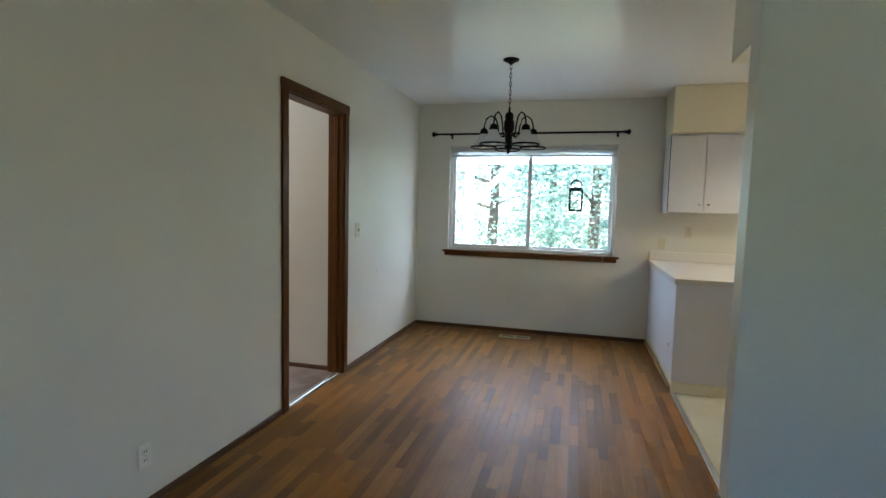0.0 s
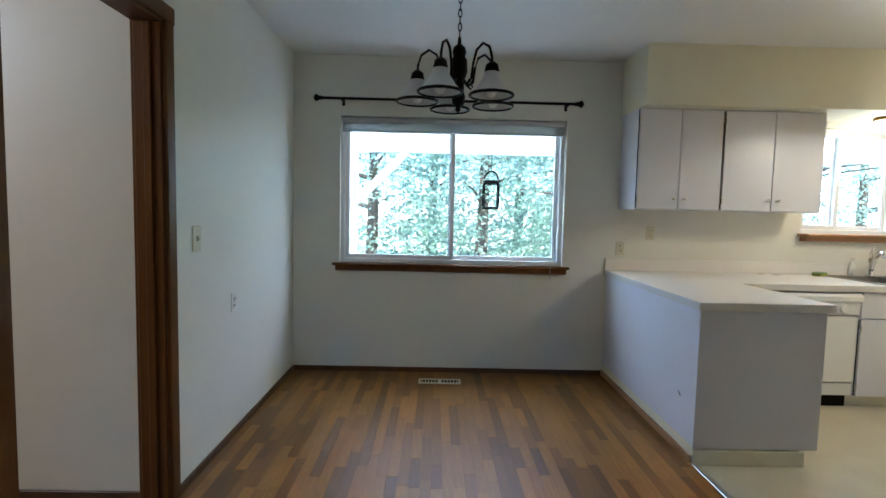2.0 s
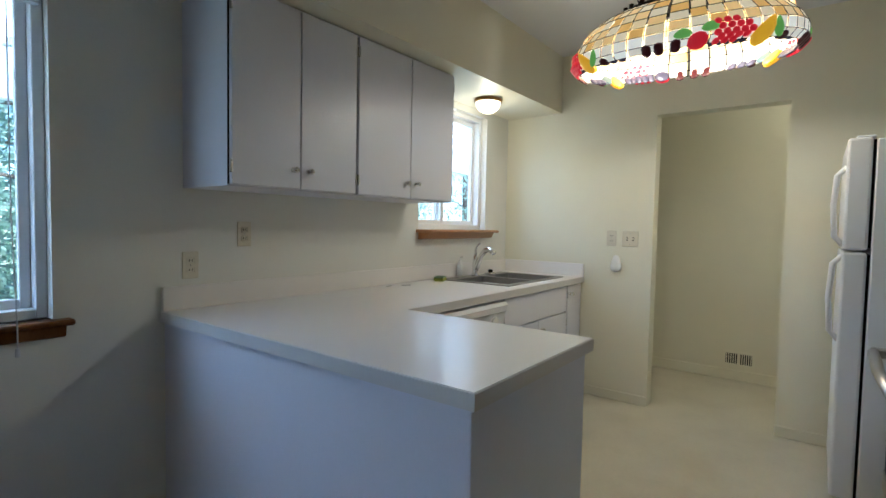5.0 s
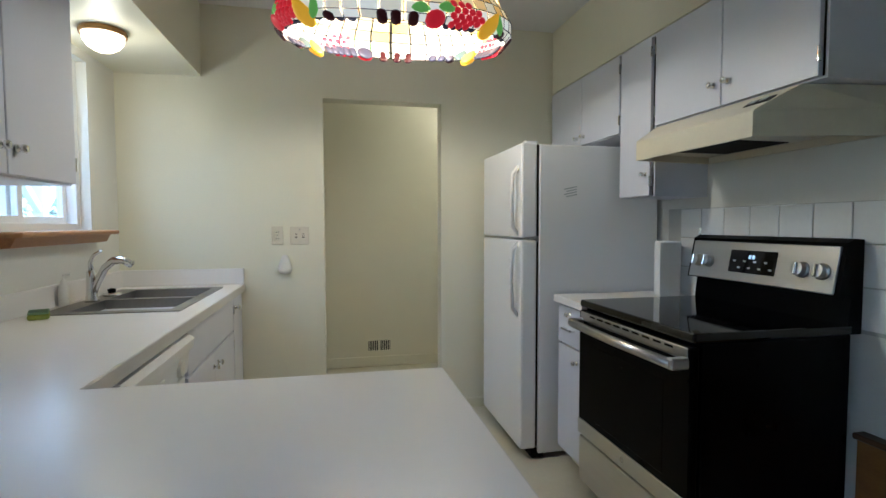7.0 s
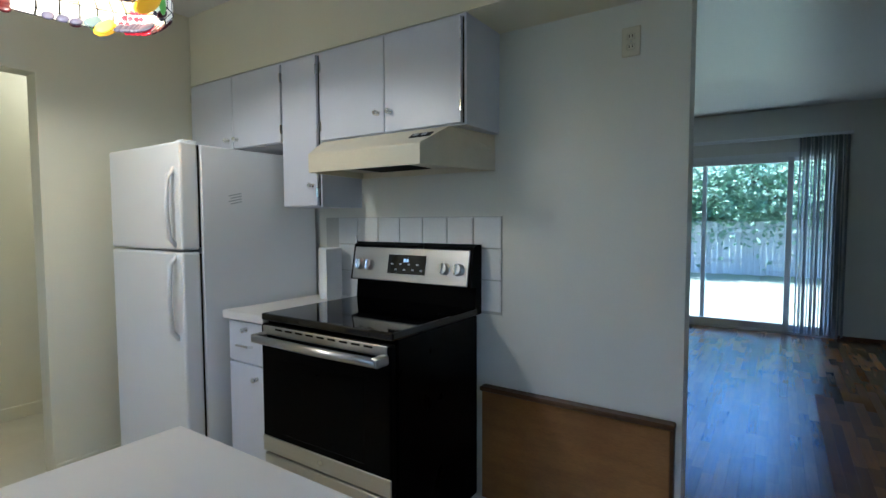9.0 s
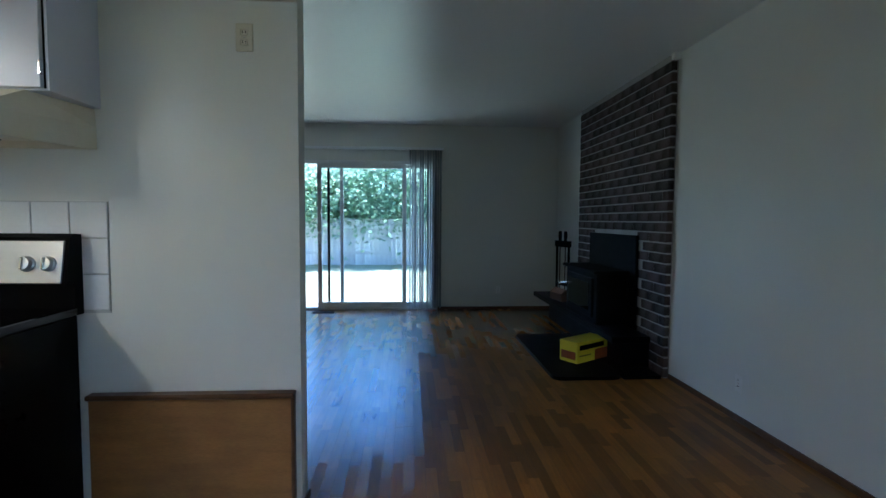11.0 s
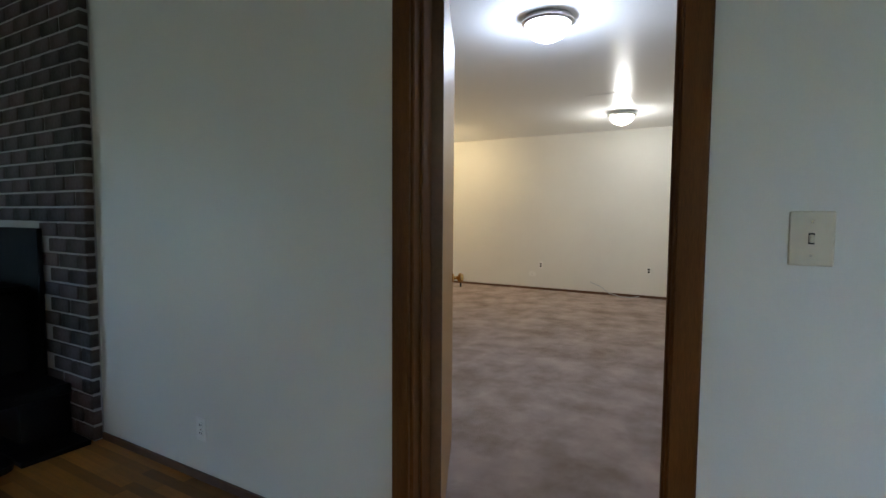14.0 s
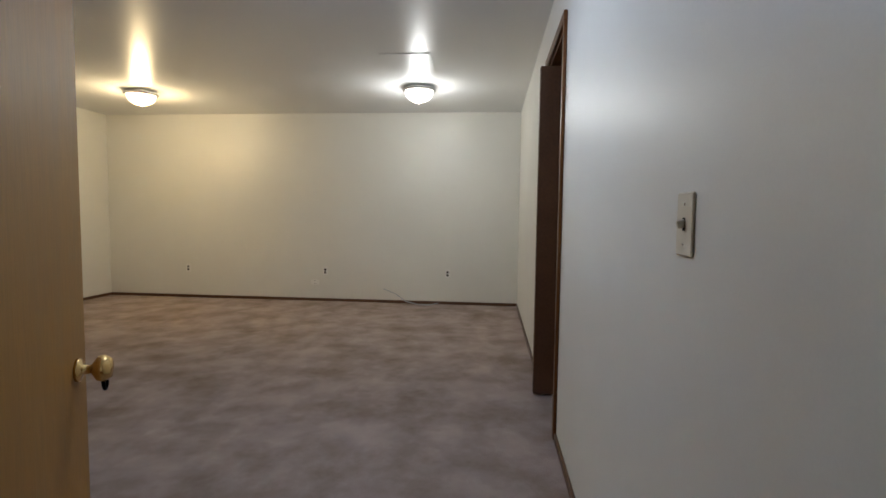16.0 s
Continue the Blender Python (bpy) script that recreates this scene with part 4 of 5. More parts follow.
levels = [[(*plan[0][0], 1.585), (*plan[1][0], 1.585), (*plan[1][1], 1.585), (*plan[0][1], 1.585)],
          [(*plan[0][0], 1.67), (*plan[1][0], 1.672), (*plan[1][1], 1.672), (*plan[0][1], 1.67)],
          [(HX0 + 0.005, PY1, 1.75), (2.15, 3.3, 1.75), (2.92, 3.3, 1.75), (HX1 - 0.005, PY1, 1.75)]]
rings = [[bm.verts.new(p) for p in lv] for lv in levels]
inner = [bm.verts.new(p) for p in ((HX0 + 0.02, PY1 + 0.02, 1.585), (2.232, 3.41, 1.585), (2.868, 3.41, 1.585), (HX1 - 0.02, PY1 + 0.02, 1.585))]
roof_in = [bm.verts.new((v.co.x, v.co.y, 1.615)) for v in inner]
for A, B in zip(rings, rings[1:]):
    for i in range(4):
        bm.faces.new((A[i], A[(i + 1) % 4], B[(i + 1) % 4], B[i]))
for A, B in ((rings[0], inner), (inner, roof_in)):
    for i in range(4):
        bm.faces.new((A[i], A[(i + 1) % 4], B[(i + 1) % 4], B[i]))
bm.faces.new(rings[2])
bm.faces.new(roof_in)
bmesh.ops.bevel(bm, geom=[e for e in bm.edges if all(v in rings[1] for v in e.verts)], offset=0.006, segments=2, affect="EDGES", profile=0.5)
part("canopy", bm, HOODPAINT, hd)
part("filter", box(2.4, 3.08, 1.603, 2.72, 3.33, 1.613, 0.002), IRON, hd, "dark greasy mesh filter")
part("lens", box(2.27, 3.1, 1.6, 2.37, 3.33, 1.612, 0.003), HOODPAINT, hd)
sw = part("switch_panel", turned(box(2.2, -0.052, -0.001, 2.31, -0.012, 0.003, 0.001), pose(0, 3.425, 1.672, -32, 0, 0) @ pose(0, -0.045, 0.0)), BLACK, hd, "black switch panel")
for x in (2.225, 2.27):
    part("rocker", turned(box(x, -0.042, 0.003, x + 0.025, -0.024, 0.006, 0.001), pose(0, 3.425, 1.672, -32, 0, 0) @ pose(0, -0.045, 0.0)), SHEER, sw)

# pine ledge boarding low on the wall beside the stove
pb = thing("pine_panel", "knotty pine panel with ledge leaning low on the stove wall", "wood panel")
part("panel", box(1.312, PY1, 0.0, 2.155, PY1 + 0.03, 0.535, 0.003), PINE, pb)
part("ledge", box(1.295, PY1, 0.535, 2.155, PY1 + 0.055, 0.557, 0.005), TRIM_FLAT, pb)
part("end_stile", box(1.298, PY1, 0.0, 1.312, PY1 + 0.036, 0.535, 0.003), TRIM_FLAT, pb)

# ---------- lamps ----------
def dome_light(name, label, x, y, z, r, ring, base_h, watts, colour, strength, group="", drop=0.085):
    t = thing(name, label, "ceiling light", x, y, z, group=group)
    part("base_ring", lathe([(0, 0), (r * 0.95, 0), (r, -base_h * 0.4), (r * 0.98, -base_h), (r * 0.88, -base_h), (r * 0.88, -0.003), (0, -0.003)], sides=32), ring, t, "", True)
    if ring is CHROME or ring is STEEL:
        part("band", lathe([(r * 0.97, -base_h * 0.5), (r * 1.04, -base_h * 0.6), (r * 1.04, -base_h * 0.8), (r * 0.97, -base_h * 0.9)], sides=32), ring, t, "", True)
        part("finial", lathe([(0, -base_h - drop - 0.015), (0.01, -base_h - drop - 0.01), (0.006, -base_h - drop + 0.006), (0, -base_h - drop + 0.008)], sides=10), ring, t)
    part("shade", lathe([(r * 0.87, -base_h + 0.004), (r * 0.84, -base_h - drop * 0.35), (r * 0.66, -base_h - drop * 0.7), (r * 0.35, -base_h - drop * 0.95), (0, -base_h - drop)], sides=32), glowing(name + "_glow", colour, strength), t, "lit frosted glass bowl", True)
    bulb(name + "_lamp", x, y, z - base_h - drop - 0.07, watts, colour, 0.06)
    return t


dome_light("ceiling_light", "nickel flush ceiling light with lit frosted bowl", -3.38, 3.075, H + 0.004, 0.175, CHROME, 0.05, 4.6, (0.93, 0.95, 1.0), 9, "bedroom ceiling lights", 0.11)
dome_light("ceiling_light", "nickel flush ceiling light with lit frosted bowl", -6.9, 2.945, H + 0.004, 0.175, CHROME, 0.05, 4.6, (1.0, 0.88, 0.68), 9, "bedroom ceiling lights", 0.11)
dome_light("ceiling_light", "nickel flush ceiling light with warm lit bowl", -6.93, -0.33, H + 0.004, 0.175, CHROME, 0.05, 8, (1.0, 0.68, 0.3), 7, "bedroom ceiling lights", 0.11)
dome_light("sink_light", "small warm ceiling light over the sink", 3.43, 5.86, SZ, 0.1, DOORWOOD, 0.025, 0.8, (1.0, 0.84, 0.55), 8, drop=0.075)
# the hall lamp is an unseen addition that brightens the hall wall
dome_light("hall_fill_light", "unseen flush ceiling light added to brighten the hall", 4.75, 3.5, H, 0.12, DOORWOOD, 0.025, 2.4, (1.0, 0.86, 0.6), 6, drop=0.075)
hatch = setting("ceiling_hatch", box(-6.35, 2.75, H - 0.002, -5.75, 3.2, H + 0.004, 0.002), CEILING, "painted attic hatch panel in the bedroom ceiling", "hatch")

# chandelier
CX, CY = -0.045, 4.485
ch = thing("chandelier", "dark bronze five-arm chandelier with white glass shades, unlit", "chandelier", CX, CY, 0)
part("canopy", lathe([(0, H), (0.066, H), (0.062, H - 0.012), (0.03, H - 0.026), (0.012, H - 0.04), (0, H - 0.042)], sides=24), BRONZE, ch, "", True)
for i in range(10):
    zc, k = H - 0.06 - i * 0.034, i % 2
    part("chain_link", tube([(0.009 * math.cos(a) * (1 - k), 0.009 * math.cos(a) * k, zc + 0.021 * math.sin(a)) for a in np.linspace(0, 2 * math.pi, 12, endpoint=False)], 0.0028, 5, closed=True), BRONZE, ch)
part("column", lathe([(0, 2.257), (0.008, 2.257), (0.01, 2.222), (0.03, 2.207), (0.036, 2.182), (0.03, 2.162), (0.042, 2.142), (0.044, 2.082), (0.03, 2.042), (0.028, 1.987), (0.036, 1.962), (0.03, 1.922), (0.012, 1.907), (0.014, 1.892), (0, 1.877)], sides=20), BRONZE, ch, "", True)
for i in range(5):
    a = radians(72 * i + 100)
    c, s = math.cos(a), math.sin(a)
    part("arm", tube([(r * c, r * s, z) for r, z in ((0.03, 2.042), (0.06, 2.017), (0.085, 2.042), (0.095, 2.112), (0.115, 2.172), (0.155, 2.197), (0.195, 2.172), (0.212, 2.122), (0.214, 2.082))], 0.0065, 8), BRONZE, ch, "", True)
    part("scroll", tube([(r * c, r * s, z) for r, z in ((0.05, 2.022), (0.075, 2.007), (0.085, 2.022), (0.07, 2.037), (0.06, 2.027))], 0.004, 6), BRONZE, ch)
    x, y = 0.214 * c, 0.214 * s
    part("socket_cup", lathe([(0, 2.097), (0.012, 2.097), (0.03, 2.082), (0.036, 2.052), (0.034, 2.047), (0, 2.052)], x, y, 0, 16), BRONZE, ch, "", True)
    sh = part("shade", lathe([(0.032, 2.052), (0.045, 2.017), (0.074, 1.972), (0.1, 1.944), (0.109, 1.94), (0.106, 1.936), (0.096, 1.94), (0.068, 1.97), (0.04, 2.015), (0.028, 2.048)], x, y, 0, 28), FROST, ch, "white frosted bell glass shade", True)
    part("rim_band", tube([(x + 0.105 * math.cos(q), y + 0.105 * math.sin(q), 1.938) for q in np.linspace(0, 2 * math.pi, 28, endpoint=False)], 0.0075, 6, closed=True), BRONZE, sh, "dark rim band")
    part("bulb", lathe([(0, 1.927), (0.018, 1.934), (0.03, 1.957), (0.026, 1.987), (0.014, 2.022), (0.012, 2.047), (0, 2.052)], x, y, 0, 14), PAPER, ch, "white light bulb", True)

# stained glass pendant over the kitchen
def stained_lamp(cx, cy):
    t = thing("stained_glass_pendant", "lit oval stained glass pendant with fruit pattern", "pendant lamp", cx, cy, 0)
    amber = [glowing("amber_glass", c, s) for c, s in (((0.85, 0.55, 0.2), 0.85), ((0.8, 0.6, 0.3), 0.8), ((0.75, 0.42, 0.1), 0.85), ((0.75, 0.62, 0.38), 0.85))]
    red, dark_red = glowing("red_glass", (0.75, 0.015, 0.03), 0.55), glowing("dark_berry_glass", (0.05, 0.004, 0.006), 0.2)
    # lemon and gray glass: the same fruit's inside, its bulb-lit look in the colour
    pearm, lemon = glowing("amber_pear_glass", (0.85, 0.42, 0.01), 0.7), glowing("bulb_lit_pear_glass", (0.95, 0.78, 0.03), 0.9)
    green, grey = glowing("green_glass", (0.18, 0.45, 0.08), 0.6), glowing("bulb_lit_fruit_glass", (0.05, 0.045, 0.075), 0.3)
    teal = glowing("bulb_lit_leaf_glass", (0.08, 0.12, 0.12), 0.4)
    rows = [(0.96, 2.118), (1.0, 2.15), (1.0, 2.2), (0.965, 2.245), (0.9, 2.29), (0.8, 2.335), (0.66, 2.375), (0.52, 2.4)]
    n = 44
    # pale cream rim glass, whitened to stand for the bulb-lit inside
    pale_rim = [glowing("bulb_lit_rim_glass", c, s) for c, s in (((0.92, 0.84, 0.66), 0.75), ((0.9, 0.8, 0.6), 0.7), ((0.93, 0.86, 0.7), 0.8))]

    def at(u, v):
        i = min(int(v), len(rows) - 2)
        f = v - i
        s, z = (rows[i][k] * (1 - f) + rows[i + 1][k] * f for k in (0, 1))
        a = 2 * math.pi * u
        c, q = math.cos(a), math.sin(a)
        return Vector((0.25 * s * math.copysign(abs(c) ** 0.75, c), (0.53 - 0.205 * (1 - s) * 0.9) * (0.4 + 0.6 * s if s < 0.9 else s) * math.copysign(abs(q) ** 0.85, q), z))
    for r in range(len(rows) - 1):
        for k in range(n):
            u0, u1, g = k / n, (k + 1) / n, 0.06
            p = [at(u0 + g / n, r + g), at(u1 - g / n, r + g), at(u1 - g / n, r + 1 - g), at(u0 + g / n, r + 1 - g)]
            mid = (p[0] + p[2]) / 2
            nor = ((p[1] - p[0]).cross(p[3] - p[0])).normalized()
            bm = bmesh.new()
            A = [bm.verts.new(q) for q in p]
            B = [bm.verts.new(q - nor * 0.003) for q in p]
            bm.faces.new(A)
            bm.faces.new(B[::-1])
            for i in range(4):
                bm.faces.new((A[i], B[i], B[(i + 1) % 4], A[(i + 1) % 4]))
            part("glass_piece", bm, amber[(k * 7 + r * 3) % 4] if r > 1 else pale_rim[(k * 5 + r) % 3], t)
    bm = bmesh.new()
    for r in range(len(rows)):
        tube([at(k / n, r) for k in range(n)], 0.0022, 4, bm=bm, closed=True)
    for k in range(n):
        tube([at(k / n, r) for r in range(len(rows))], 0.0018, 4, bm=bm)
    part("lead_came", bm, BRONZE, t, "dark lead lines")

    def lump(name, u, v, w, h, mat, d=0.012, pear=0.0, inner=0.0):
        p = at(u, v)
        e = 0.004
        du, dv = (at(u + e, v) - at(u - e, v)).normalized(), (at(u, min(v + 0.05, 6.9)) - at(u, max(v - 0.05, 0))).normalized()
        nn = du.cross(dv).normalized()
        if nn.dot(Vector((p.x, p.y, 0))) < 0:
            nn = -nn
        bm = bmesh.new()
        bmesh.ops.create_icosphere(bm, subdivisions=2, radius=1)
        for q in bm.verts:
            x, y, z = q.co
            x *= 1 - pear * max(y + 0.1, 0)
            q.co = p + du * x * w * 1.65 + dv * y * h * 1.65 + nn * (z * d + 0.002 - inner)
        part(name, bm, mat, t, "", True)
    for g in range(4):
        b = 0.02 + g * 0.25
        for x, y in [(i * 0.0115 + (0.0055 if j % 2 else 0), j * 0.5) for j in range(5) for i in range(5 - abs(j - 2))]:
            lump("grape", b + 0.035 + x, 0.1 + y, 0.0095, 0.0095, red, 0.008)
        for i in range(6):
            lump("berry", b - 0.04 + 0.014 * (i % 3), 0.05 + 0.5 * (i // 3), 0.014, 0.013, dark_red, 0.008)
        lump("apple", b + 0.012, 0.5, 0.026, 0.024, red, 0.009)
        lump("pear", b + 0.1, 0.75, 0.026, 0.042, pearm, 0.01, 0.55)
        lump("leaf", b - 0.005, 1.5, 0.026, 0.014, green, 0.005, 0.4)
        lump("leaf", b + 0.026, 1.75, 0.024, 0.014, green, 0.005, 0.4)
        lump("leaf", b + 0.122, 1.1, 0.013, 0.028, green, 0.005, 0.4)
        lump("berry", b + 0.14, 0.2, 0.014, 0.013, dark_red, 0.008)
        # inner lumps repeat the fruit, coloured as the bulbs light it from within
        for i in range(13):
            lump("inner_grape", b + 0.03 + 0.011 * (i % 5), -0.0 + 0.3 * (i // 5), 0.011, 0.011, grey, 0.008, 0, 0.016)
        lump("inner_pear", b + 0.1, 0.2, 0.018, 0.028, lemon, 0.008, 0.5, 0.018)
        lump("inner_leaf", b + 0.12, 0.6, 0.02, 0.02, teal, 0.005, 0.4, 0.016)
        lump("inner_fruit", b + 0.012, 0.3, 0.024, 0.02, grey, 0.008, 0, 0.018)
        for i in range(3):
            lump("inner_grape", b + 0.14 + 0.016 * i, 0.1, 0.013, 0.012, grey, 0.008, 0, 0.016)
    part("crown", lathe([(0.55, 2.398), (0.56, 2.41), (0.54, 2.428), (0.3, 2.435), (0, 2.437)], sides=32, sx=0.2, sy=0.5), BRONZE, t, "dark pierced metal crown", True)
    for k in range(20):
        a = 2 * math.pi * k / 20
        part("crown_bead", lathe([(0, 0), (0.012, 0.004), (0.012, 0.02), (0, 0.026)], 0.108 * math.cos(a), 0.27 * math.sin(a), 2.42, 8), BRONZE, t)
    for y in (-0.2, 0.2):
        for i in range(4):
            zc, kk = 2.455 + i * 0.034, i % 2
            part("chain_link", tube([(0.009 * math.cos(a) * (1 - kk), y + 0.009 * math.cos(a) * kk, zc + 0.021 * math.sin(a)) for a in np.linspace(0, 2 * math.pi, 10, endpoint=False)], 0.003, 5, closed=True), BRONZE, t)
        part("ceiling_hook", lathe([(0, H), (0.02, H), (0.016, H - 0.012), (0, H - 0.02)], 0, y, 0, 12), BRONZE, t)
    for y in (-0.2, 0.2):
        bulb("pendant_lamp", cx, cy + y, 2.175, 2.9, (1.0, 0.88, 0.66), 0.05)


stained_lamp(3.07, 4.525)

# ---------- fireplace ----------
BX, B0, B1 = W + 0.055, -0.92, 1.232
chim = thing("chimney_breast", "dark weathered brick fireplace wall, floor to ceiling", "fireplace")
part("mortar_core", box(W + 0.001, B0 + 0.004, 0, BX - 0.007, B1 - 0.008, H - 0.002), MORTAR, chim)
OPEN = (-0.44, 0.74, 0.3, 1.16)
course, bl_, gap = 0.0863, 0.215, 0.012
brick_meshes = {}


def brick_mesh(l, end):
    key = (round(l, 3), end)
    if key not in brick_meshes:
        bm = box(0, 0, 0, 0.05, l, course - gap, 0.004)
        brick_meshes[key] = finish(bm, "brick", BRICK)
    return brick_meshes[key]


rnd = random.Random(4)
for c in range(31):
    z = c * course + gap / 2
    y = B1
    first = True
    while y > B0 + 0.03:
        l = bl_ * (0.5 if first and c % 2 else 1.0)
        l = min(l, y - B0)
        inside = OPEN[0] < y - l / 2 < OPEN[1] and OPEN[2] - 0.05 < z < OPEN[3] - 0.03
        if not inside and l > 0.04 and z + course - gap < H:
            ob = new("brick", brick_mesh(l - gap, False))
            ob.parent = chim
            ob.matrix_basis = pose(BX - 0.05 + rnd.uniform(-0.002, 0.004), y - l + gap / 2, z, rnd.uniform(-0.4, 0.4), 0, rnd.uniform(-0.5, 0.5))
        y -= l
        first = False
part("wall_cap", box(W, B1 - 0.01, H - 0.05, W + 0.06, B1 + 0.03, H), WALL, chim, "plaster patch at the ceiling")

hs = thing("hearth_slab", "black slate raised hearth slab along the fireplace", "hearth")
part("slab", box(W + 0.06, -1.75, 0.24, W + 0.4, 1.02, 0.3, 0.008), SLATE, hs)
part("support", box(W + 0.06, -1.3, 0.0, W + 0.3, 1.0, 0.24, 0.005), SLATE, hs)
pad = thing("floor_pad", "dark hearth pad lying flat on the oak floor", "hearth pad")
bm = box(-0.95, -0.3, 0.0, -0.37, 1.25, 0.03)
bmesh.ops.bevel(bm, geom=[e for e in bm.edges if abs(e.verts[0].co.z - e.verts[1].co.z) > 0.01], offset=0.08, segments=4, affect="EDGES", profile=0.5)
part("mat", bm, SLATE, pad)
part("apron", box(-1.27, -0.25, 0.0, -0.955, 1.25, 0.028, 0.004), SLATE, pad)

ins = thing("wood_stove_insert", "black cast iron fireplace insert with protruding firebox", "stove insert")
part("surround", box(BX + 0.004, OPEN[0], 0.3, BX + 0.03, OPEN[1], 1.17, 0.004), IRON, ins)
part("firebox", box(BX + 0.03, OPEN[0] + 0.12, 0.31, BX + 0.33, OPEN[1] - 0.14, 0.8, 0.012), IRON, ins)
part("top_shelf", box(BX + 0.03, OPEN[0] + 0.09, 0.8, BX + 0.37, OPEN[1] - 0.11, 0.83, 0.006), IRON, ins)
part("door", box(BX + 0.33, OPEN[0] + 0.2, 0.37, BX + 0.355, OPEN[1] - 0.22, 0.75, 0.006), IRON, ins)
part("door_glass", box(BX + 0.355, OPEN[0] + 0.27, 0.43, BX + 0.36, OPEN[1] - 0.29, 0.7, 0.003), BLACKGLASS, ins)
part("handle", tube([(BX + 0.355, OPEN[0] + 0.2, 0.62), (BX + 0.41, OPEN[0] + 0.19, 0.62), (BX + 0.42, OPEN[0] + 0.14, 0.6)], 0.012, 8), CHROME, ins, "coiled metal handle")

ts = thing("fireplace_tool_set", "black iron fireplace tool stand with two tools", "fireplace tools", -1.17, -1.15, 0.3, 20)
part("base", box(-0.1, -0.14, 0, 0.1, 0.14, 0.02, 0.005), IRON, ts)
for y in (-0.12, 0.12):
    part("upright", box(-0.012, y - 0.012, 0.02, 0.012, y + 0.012, 0.72, 0.002), IRON, ts)
part("cross_bar", box(-0.03, -0.14, 0.66, 0.03, 0.14, 0.74, 0.006), IRON, ts)
part("lower_bar", box(-0.012, -0.12, 0.16, 0.012, 0.12, 0.2, 0.003), IRON, ts)
for y in (-0.06, 0.05):
    tl = part("tool", tube([(0, y, 0.1), (0, y, 0.72)], 0.007, 6), IRON, ts)
    part("grip", lathe([(0, 0.74), (0.02, 0.74), (0.024, 0.8), (0.02, 0.86), (0, 0.865)], 0, y, 0, 10), IRON, tl)
lg = thing("firewood_log", "split firewood piece lying on the hearth slab", "firewood", -1.08, -1.2, 0.3, 10)
part("log", prism([(-0.07, 0), (0.08, 0), (0.085, 0.09), (0.02, 0.15), (-0.06, 0.1)], "y", 0.05, 0.36), LOGWOOD, lg)

bx_ = thing("firelog_box", "yellow and brown cardboard firelog carton on the pad", "carton", -0.81, 0.7, 0.031, 123)
part("carton", box(-0.1, -0.22, 0, 0.1, 0.22, 0.19, 0.003), YELLOW, bx_)
part("dark_panel", box(0.0995, 0.03, 0.002, 0.1025, 0.219, 0.1), ORANGE, bx_, "orange-brown picture area")
part("end_panel", box(-0.08, -0.2215, 0.03, 0.08, -0.2195, 0.1), ORANGE, bx_)
part("brand_bar", box(0.1, -0.19, 0.115, 0.1035, 0.16, 0.16, 0.001), BLACK, bx_, "black wordmark bar")
part("text_bar", box(0.1, -0.19, 0.06, 0.1035, -0.03, 0.068), TRIM_FLAT, bx_)

# ---------- outside ----------
setting("ground", box(-60, -70, -0.3, 60, 80, -0.14), GRASS, "dry patchy lawn around the house", "ground")
setting("patio", box(-4, N + 0.14, -0.14, 7, 10.2, -0.1), CONCRETE, "gray concrete patio", "patio")
setting("patio_south", box(0.3, S - 0.75, -0.14, 3.07, S - 0.14, -0.06), CONCRETE, "small concrete step at the patio door", "patio")
cov = thing("patio_cover", "white painted wooden patio cover with posts and braces", "patio cover")
part("roof_deck", box(-4.5, N + 0.16, 2.72, 11.5, 9.35, 2.74), DECK, cov)
for i in range(20):
    x = -4.2 + i * 0.8
    part("rafter", box(x, N + 0.16, 2.6, x + 0.05, 9.4, 2.72, 0.004), WHITEWOOD, cov)
part("beam", box(-4.5, 8.95, 2.2, 11.5, 9.05, 2.6, 0.006), WHITEWOOD, cov)
for x in (-1.34, 3.9, 9.1):
    part("post", box(x - 0.07, 8.93, -0.1, x + 0.07, 9.07, 2.2, 0.006), WHITEWOOD, cov)
    for s in (-1, 1):
        part("brace", turned(box(-0.05, -0.045, 0, 0.05, 0.045, 1.0, 0.005), pose(x + s * 0.05, 9.0, 1.5, 0, s * 45, 0)), WHITEWOOD, cov)
lan = thing("hanging_lantern", "dark metal lantern hanging from the patio cover", "lantern", 0.49, 7.8, 0)
part("hanger", tube([(0, 0, 2.62), (0, 0, 1.86)], 0.004, 5), IRON, lan)
part("arch", tube([(0.08 * math.cos(a), 0, 1.78 + 0.085 * math.sin(a)) for a in np.linspace(0, math.pi, 10)], 0.01, 6), IRON, lan)
part("cage_top", box(-0.095, -0.06, 1.71, 0.095, 0.06, 1.76, 0.01), IRON, lan)
part("cage_base", box(-0.095, -0.06, 1.42, 0.095, 0.06, 1.45, 0.01), IRON, lan)
for x in (-0.085, 0.085):
    for y in (-0.05, 0.05):
        part("bar", box(x - 0.012, y - 0.008, 1.45, x + 0.012, y + 0.008, 1.71), IRON, lan)
for i in range(7):
    part("scroll", tube([(-0.06 + 0.03 * (i % 3) * 1.6 + 0.02 * math.cos(a), 0.05, 1.5 + 0.03 * i + 0.02 * math.sin(a)) for a in np.linspace(0, 5, 8)], 0.005, 5), IRON, lan)


